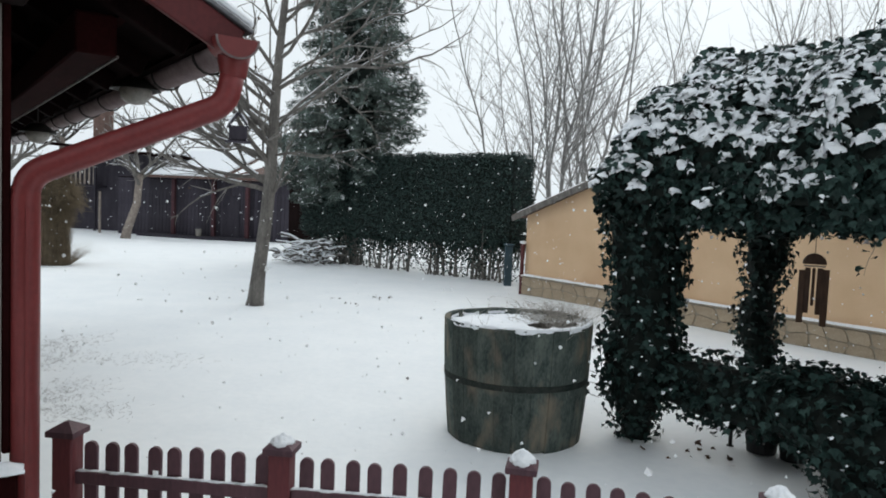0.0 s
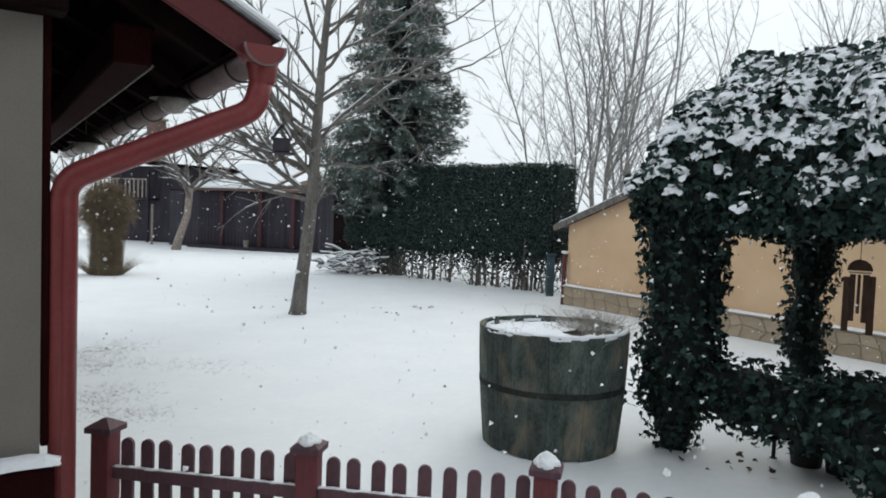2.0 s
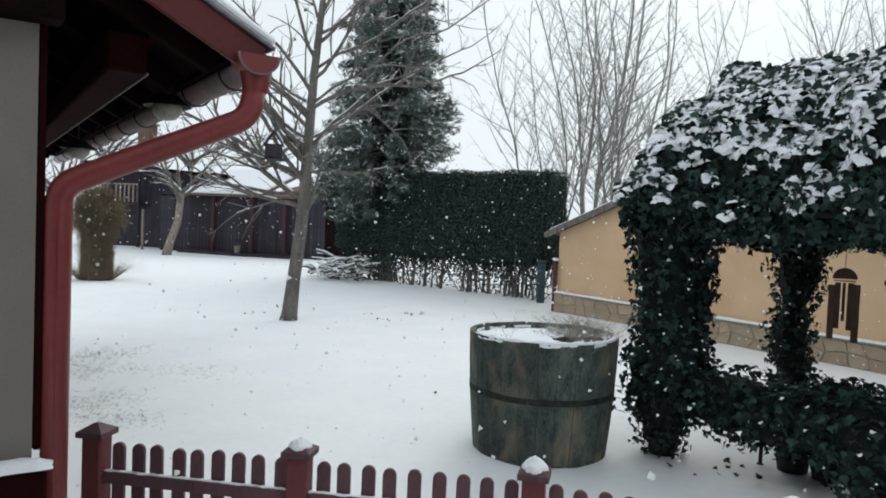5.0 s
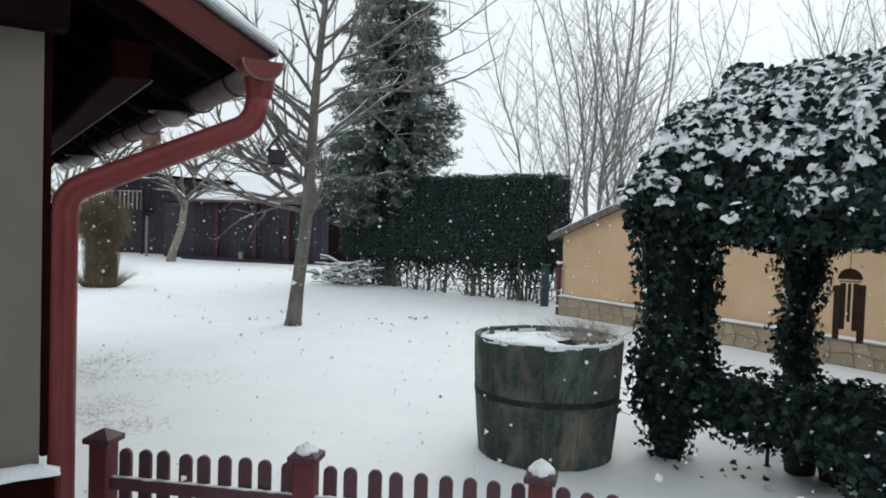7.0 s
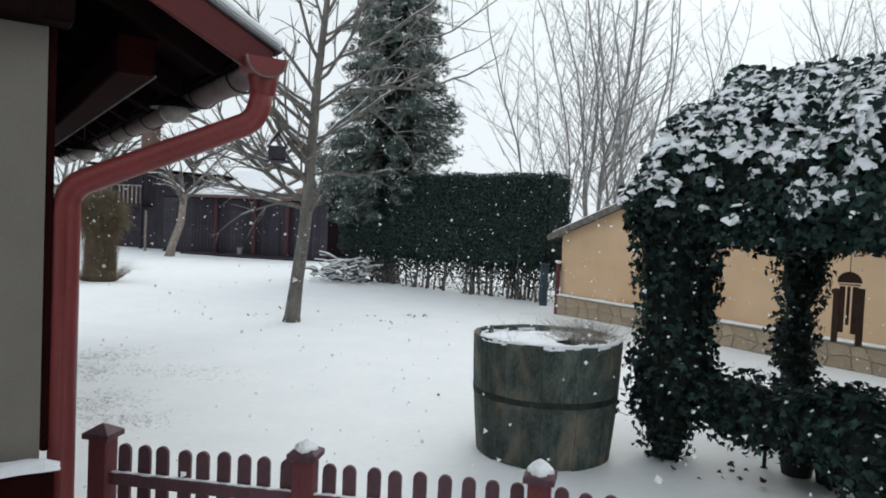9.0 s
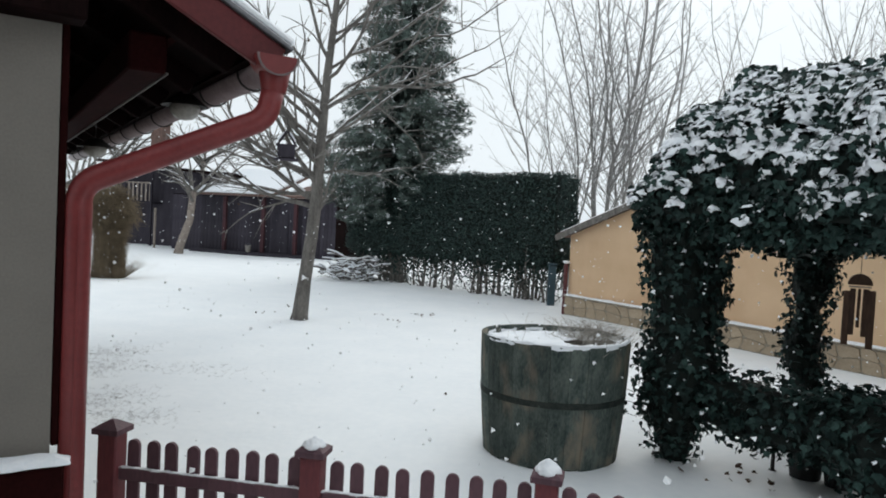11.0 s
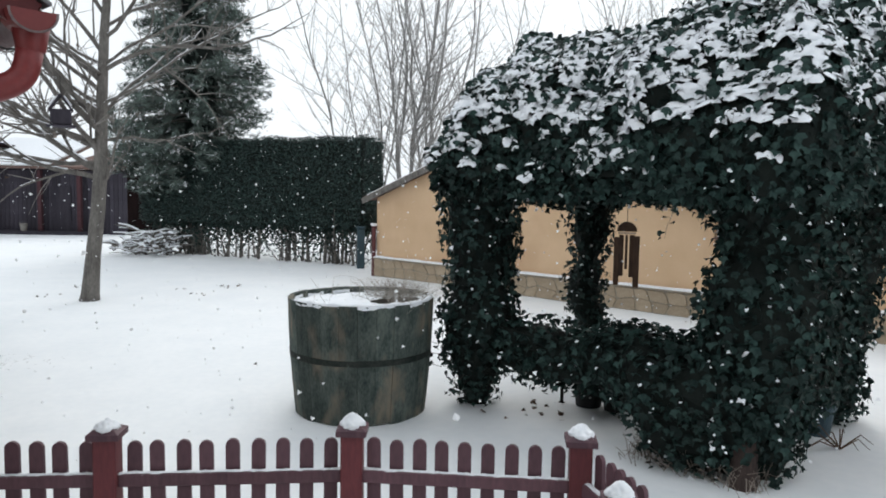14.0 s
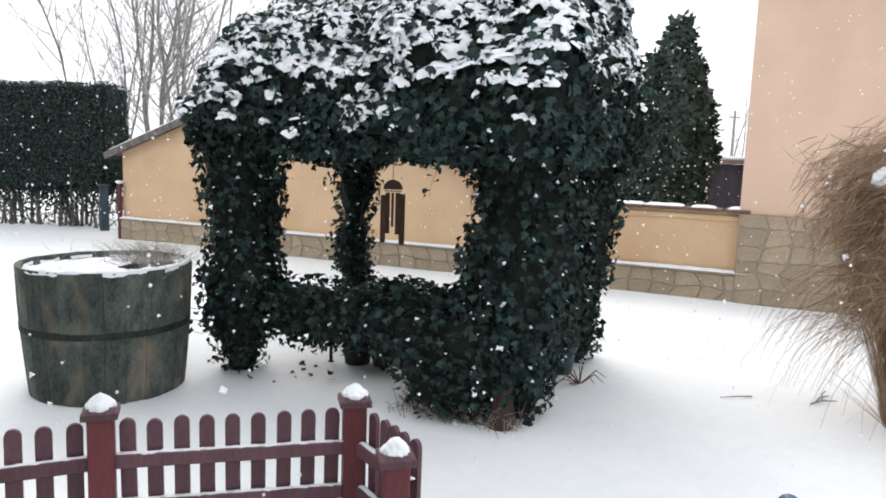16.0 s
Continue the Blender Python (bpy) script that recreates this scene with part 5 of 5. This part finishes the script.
plumes(bush, 34000, (0, 0, 1.82), (1.14, 1.14, 0.98), 0.26, 0.006)
plumes(bush, 14000, (0, 0, 1.25), (0.85, 0.85, 0.8), 0.24, 0.0)
shoots = []
for k in range(560):
    a, z = rr.uniform(0, 6.283), rr.uniform(0.75, 1.40)
    r = rr.uniform(0.3, 0.95)
    p, d = Vector((r * math.cos(a), r * math.sin(a), z)), Vector((math.cos(a), math.sin(a), rr.uniform(-0.35, 0.25)))
    step, path = rr.uniform(0.09, 0.17), []
    for i in range(7):
        path.append((p.copy(), 0.0026 - 0.0003 * i))
        d = (d.normalized() + Vector((rr.normal(0, 0.07), rr.normal(0, 0.07), -0.2 - 0.05 * i))).normalized()
        p = p + d * step
        if p.z < 0.02:
            break
    if len(path) > 2:
        shoots.append(path)
part("drooping_blade_mass", tubes(shoots, 3), DRY_GRASS, bush, "thin drooping blades", kind="stuff")
for x, y, z, s in ((-0.66, 0.22, 2.12, 0.12), (-0.60, -0.10, 2.42, 0.10)):
    lump = bmesh.new()
    bmesh.ops.create_icosphere(lump, subdivisions=4, radius=s)
    for v in lump.verts:
        v.co.z *= 0.55
    part("snow_clump", lumpy(lumpy(lump, s * 1.0, s * 0.9, x), s * 0.35, s * 0.25, y), SNOW_CAP, bush, "clump of snow caught in the plumes", True, m=Matrix.Translation((x, y, z)))


# ---- far shed and balcony ----
def build_shed():
    rng = random.Random(91)
    a, b = Vector((-14.4, 36.9, 0)), Vector((-5.6, 34.0, 0))
    d = b - a
    L, yaw = d.length, math.degrees(math.atan2(d.y, d.x))
    shed = thing("garden_shed", Matrix.Translation(a) @ pose(0, 0, 0, 0, 0, yaw), "long dark wooden shed with a snow-covered roof", "shed")
    part("wall", box((L, 4, 2.9), (L / 2, 2.1, 1.4)), DARK_WOOD, shed)
    x = 0.0
    seed = None
    while x < L - 0.05:
        m = Matrix.Translation((x + 0.1, 0.085, 1.4))
        if seed is None:
            seed = part("plank", box((0.19, 0.03, 2.8), (0, 0, 0), 0.006), SHED_WOOD, shed, m=m)
        else:
            alike("plank", seed, shed, m)
        x += 0.2
    r = part("roof", box((4.6, 4.6, 0.10), (0, 2.0, 0.0), 0.02), ROOF_TILE, shed, m=pose(3.9, -0.25, 2.98, 18, 0, 0))
    part("snow_layer", lumpy(box((4.5, 4.5, 0.14), (0, 2.0, 0.11), 0.05), 0.02, 0.4), SNOW_CAP, r)
    part("eave_board", box((4.6, 0.04, 0.2), (3.9, -0.28, 2.92), 0.008), SHED_WOOD, shed)
    part("side_roof", box((L - 6.2, 4.2, 0.12), (0, 2.0, 0.0), 0.02), ROOF_TILE, shed, "low brown tiled roof", m=pose((L + 6.25) / 2, -0.15, 2.92, 11, 0, 0))
    for x in (3.4, 5.6, 7.4):
        part("porch_post", box((0.17, 0.17, 2.8), (x, -0.2, 1.4), 0.01), POST_RED, shed, "dull red porch post")
    part("deck", box((6.4, 0.9, 0.14), (5.0, -0.4, 0.06), 0.02), SHED_WOOD, shed)
    part("door", box((0.95, 0.05, 2.0), (6.4, 0.045, 1.1), 0.01), SHED_WOOD, shed)
    bucket = thing("white_bucket", Matrix.Translation(a) @ pose(0, 0, 0, 0, 0, yaw) @ pose(5.0, -0.5, 0.13), "pale bucket standing on the shed deck", "bucket")
    part("body", lathe([(0.12, 0.0), (0.16, 0.32), (0.17, 0.33), (0.15, 0.33), (0.11, 0.02)], 16), LAMP_GLASS, bucket)
    part("handle", tubes([[(Vector((0.16 * math.cos(q), 0, 0.32 + 0.1 * math.sin(q))), 0.006) for q in [math.pi * k / 8 for k in range(9)]]], 4), METAL_GREY, bucket)
    hut = thing("balcony_house", pose(-15.4, 38.6, 0, 0, 0, -18), "dark timber house end with a railed balcony", "house")
    part("wall", box((7.4, 4.0, 4.1), (0, 2.2, 2.05)), SHED_WOOD, hut)
    part("roof", box((8.2, 5.6, 0.16), (0, 1.7, 4.2), 0.03), DARK_WOOD, hut, "dark overhanging roof", m=pose(0, 0, 0, 0, 4, 0))
    chimney = part("chimney", box((0.72, 0.72, 2.5), (-1.5, 1.2, 5.45), 0.02), ROOF_TILE, hut, "brown brick chimney")
    part("chimney_cap", box((0.92, 0.92, 0.14), (-1.5, 1.2, 6.75), 0.03), MORTAR, chimney)
    part("balcony_floor", box((3.6, 0.9, 0.12), (-2.2, -0.2, 2.3), 0.02), SHED_WOOD, hut)
    part("top_rail", box((3.6, 0.06, 0.08), (-2.2, -0.6, 3.35), 0.01), BARK_PALE, hut)
    for k in range(13):
        part("baluster", box((0.10, 0.03, 0.95), (-3.9 + 0.28 * k, -0.6, 2.86), 0.006), BARK_PALE, hut)
    for x in (-3.95, -2.2, -0.45):
        part("balcony_post", box((0.12, 0.12, 3.9), (x, -0.6, 1.9), 0.01), SHED_WOOD, hut)
    ladder = thing("pale_post", pose(-15.0, 36.3, 0), "pale wooden post beside the shed", "post")
    part("shaft", box((0.10, 0.10, 2.1), (0, 0, 1.0), 0.015), BARK_PALE, ladder)


build_shed()


# ---- brush pile, chime, pots, small things ----
def build_small():
    rng = random.Random(101)
    pile = thing("brush_pile", pose(-3.30, 24.3, 0), "heap of cut branches covered with snow", "brush pile")
    paths = []
    for k in range(130):
        a = rng.uniform(0, 6.28)
        p = Vector((rng.gauss(0, 0.48), rng.gauss(0, 0.45), rng.uniform(0, 0.15)))
        h = 0.75 * math.exp(-(p.x ** 2 + p.y ** 2))
        p.z += h * rng.random()
        d = Vector((math.cos(a), math.sin(a) * 0.6, rng.uniform(-0.05, 0.35))) * rng.uniform(0.35, 0.85)
        r = rng.uniform(0.014, 0.05)
        paths.append([(p, r), (p + d * 0.5 + Vector((0, 0, 0.04)), r * 0.8), (p + d, r * 0.4)])
    part("brush", tubes(paths, 5), BARK, pile, kind="stuff")
    part("snow_coating", tubes([[(q + Vector((0, 0, r * 0.7)), r * 1.5 + 0.01) for q, r in path] for path in snow_on(paths, rng, 0.7)], 5), SNOW_CAP, pile, kind="stuff")
    # wind chime
    chime = thing("wind_chime", pose(3.5, 6.13, 1.29, 0, 0, -25) @ Matrix.Scale(1.1, 4), "brown wooden wind chime with hanging slats under the ivy roof", "wind chime")
    bm = bmesh.new()
    outline = [(-0.085, 0.49), (0.085, 0.49)] + [(0.085 * math.cos(q), 0.49 + 0.085 * math.sin(q)) for q in [math.pi * k / 10 for k in range(1, 10)]]
    f = [bm.verts.new((x, -0.03, z)) for x, z in outline]
    b = [bm.verts.new((x, 0.03, z)) for x, z in outline]
    bm.faces.new(f)
    bm.faces.new(b[::-1])
    for i in range(len(f)):
        bm.faces.new((f[i], b[i], b[(i + 1) % len(f)], f[(i + 1) % len(f)]))
    bmesh.ops.recalc_face_normals(bm, faces=bm.faces[:])
    part("arched_top", bm, CHIME_WOOD, chime)
    part("cross_bar", box((0.15, 0.02, 0.012), (0, -0.02, 0.475), 0.002), BARK_PALE, chime)
    for x, z0, z1, w in ((-0.085, 0.02, 0.44, 0.046), (-0.046, 0.10, 0.46, 0.04), (0.045, 0.09, 0.46, 0.042), (0.085, 0.0, 0.45, 0.05), (-0.002, 0.16, 0.46, 0.022)):
        slat = part("slat", box((w, 0.022, z1 - z0), (x, rng.uniform(-0.03, 0.03), (z0 + z1) / 2), 0.004), CHIME_WOOD, chime)
    part("cord", tubes([[(Vector((0, 0, 0.57)), 0.003), (Vector((0, 0, 0.85)), 0.003)]], 4), IRON, chime)
    # pots and a stake under the arbour
    for x, y, r, h in ((3.36, 6.54, 0.17, 0.34), (3.55, 6.33, 0.14, 0.28)):
        pot = thing("plant_pot", pose(x, y, 0), "dark plant pot standing in the snow under the ivy", "pot", "pots under the arbour")
        part("body", lathe([(r * 0.75, 0), (r, h), (r * 1.08, h), (r * 1.08, h - 0.04), (r * 0.9, h - 0.05)], 20, caps=True), TERRACOTTA, pot, smooth=False)
        part("soil", lathe([(r * 0.95, h - 0.03), (0.01, h - 0.01)], 16), SOIL, pot)
    pot = thing("plant_pot", pose(5.07, 5.32, 0), "dark plant pot standing in the snow under the ivy", "pot", "pots under the arbour")
    part("body", lathe([(0.11, 0), (0.15, 0.30), (0.16, 0.30), (0.16, 0.26), (0.13, 0.25)], 20), BLUE_PAINT, pot)
    part("soil", lathe([(0.14, 0.27), (0.01, 0.29)], 16), SOIL, pot)
    dry = thing("withered_iris", pose(4.97, 4.94, 0), "withered strap leaves lying beside the ivy", "plant")
    for k in range(11):
        a, up = rng.uniform(0, 6.28), rng.uniform(0.1, 0.9)
        d = Vector((math.cos(a), math.sin(a), up)).normalized() * rng.uniform(0.22, 0.42)
        part("strap_leaf", tubes([[(Vector((0, 0, 0.0)), 0.008), (d * 0.6 + Vector((0, 0, 0.05)), 0.006), (d + Vector((0, 0, -0.6 * d.z + 0.02)), 0.003)]], 4), DEAD_LEAF, dry)
    stake = thing("metal_stake", pose(3.13, 6.69, 0), "thin dark metal stake under the ivy rail", "stake")
    part("rod", tubes([[(Vector((0, 0, -0.05)), 0.018), (Vector((0, 0, 0.62)), 0.018)]], 8), IRON, stake)
    part("foot", lathe([(0.035, 0), (0.035, 0.015), (0.02, 0.02)], 10), IRON, stake)
    # blue glazed ball near the house
    ball = thing("garden_ball", pose(4.24, 2.34, 0.0), "blue glazed garden ball on a short stem in the snow", "garden ornament")
    s = bmesh.new()
    bmesh.ops.create_uvsphere(s, u_segments=24, v_segments=14, radius=0.075)
    part("ball", s, BLUE_GLAZE, ball, smooth=True, m=Matrix.Translation((0, 0, 0.09)))
    part("stem", lathe([(0.03, -0.02), (0.022, 0.03)], 12), METAL_GREY, ball)
    for k, (x, y, yaw) in enumerate(((6.70, 3.50, 10), (6.62, 3.44, -12), (6.82, 3.55, 25), (6.05, 3.95, 160))):
        stick = thing("fallen_twig", pose(x, y, ground_height(x, y) + 0.012, 0, 0, yaw), "thin dry twig lying on the snow beside the grass", "twig", "fallen twigs")
        part("stem", tubes([[(Vector((-0.16, 0, 0)), 0.008), (Vector((0.0, 0.015, 0.012)), 0.007), (Vector((0.17, -0.01, 0.0)), 0.004)]], 5), BARK, stick)
    # leaf litter on the snow
    litter = thing("fallen_leaves", pose(0, 0, 0), "brown withered leaves lying on the snow", "leaves", kind="stuff")
    r2 = np.random.default_rng(103)
    spots = [(-0.45, 16.2, 0.16, 14), (-1.6, 15.95, 0.10, 5), (-1.1, 15.1, 0.12, 4), (-3.7, 16.6, 0.12, 4), (2.7, 6.35, 0.16, 8), (2.4, 6.5, 0.2, 3), (0.05, 8.9, 0.03, 2), (-4.0, 15.4, 0.2, 4)]
    P = np.concatenate([np.column_stack([r2.normal(x, s, n), r2.normal(y, s, n), np.full(n, 0.03)]) for x, y, s, n in spots])
    P[:, 2] = [ground_height(x, y) + 0.018 for x, y, _ in P]
    part("leaf", scatter(IVY_LEAF, P, np.tile([0.0, 0, 1], (len(P), 1)), 0.058, r2, 0.4), DEAD_LEAF, litter, kind="stuff")


build_small()


# ---- grass showing through thin snow, and falling snow ----
def build_loose():
    rng = np.random.default_rng(120)
    pr = random.Random(120)
    tufts = thing("grass_patch", pose(0, 0, 0), "thin blades of lawn grass poking through the snow", "grass", kind="stuff")
    paths = []
    for x, y, sx, sy, n in ((-4.9, 10.3, 0.28, 0.45, 520), (-4.5, 9.3, 0.25, 0.3, 320), (-3.75, 7.9, 0.25, 0.3, 420), (-3.2, 7.3, 0.25, 0.2, 240), (-3.4, 9.6, 0.5, 0.25, 160)):
        for k in range(n):
            a, b = pr.gauss(x, sx), pr.gauss(y, sy)
            p = Vector((a, b, ground_height(a, b) - 0.01))
            d = Vector((pr.gauss(0, 0.05), pr.gauss(0, 0.05), pr.uniform(0.012, 0.036)))
            paths.append([(p, 0.0017), (p + d, 0.0008)])
    part("blade", tubes(paths, 3), BARK, tufts, kind="stuff")
    flakes = thing("falling_snow", pose(0, 0, 0), "white snowflakes drifting down through the air", "snow", kind="stuff")
    for n, near, deep, size in ((3600, 2.5, 20.0, 0.0105), (300, 2.4, 9.0, 0.016)):
        dist = near + deep * rng.random(n) ** 0.6
        ang = np.radians(rng.uniform(-70, 36, n))
        P = np.column_stack([np.sin(-ang) * dist, np.cos(ang) * dist, 0.1 + rng.random(n) * (0.4 + dist * 0.36)])
        part("flake", scatter(FLAKE, P, rng.normal(0, 1, (n, 3)), size, rng, 0.4), SNOW_FLAKE, flakes, kind="stuff")


build_loose()
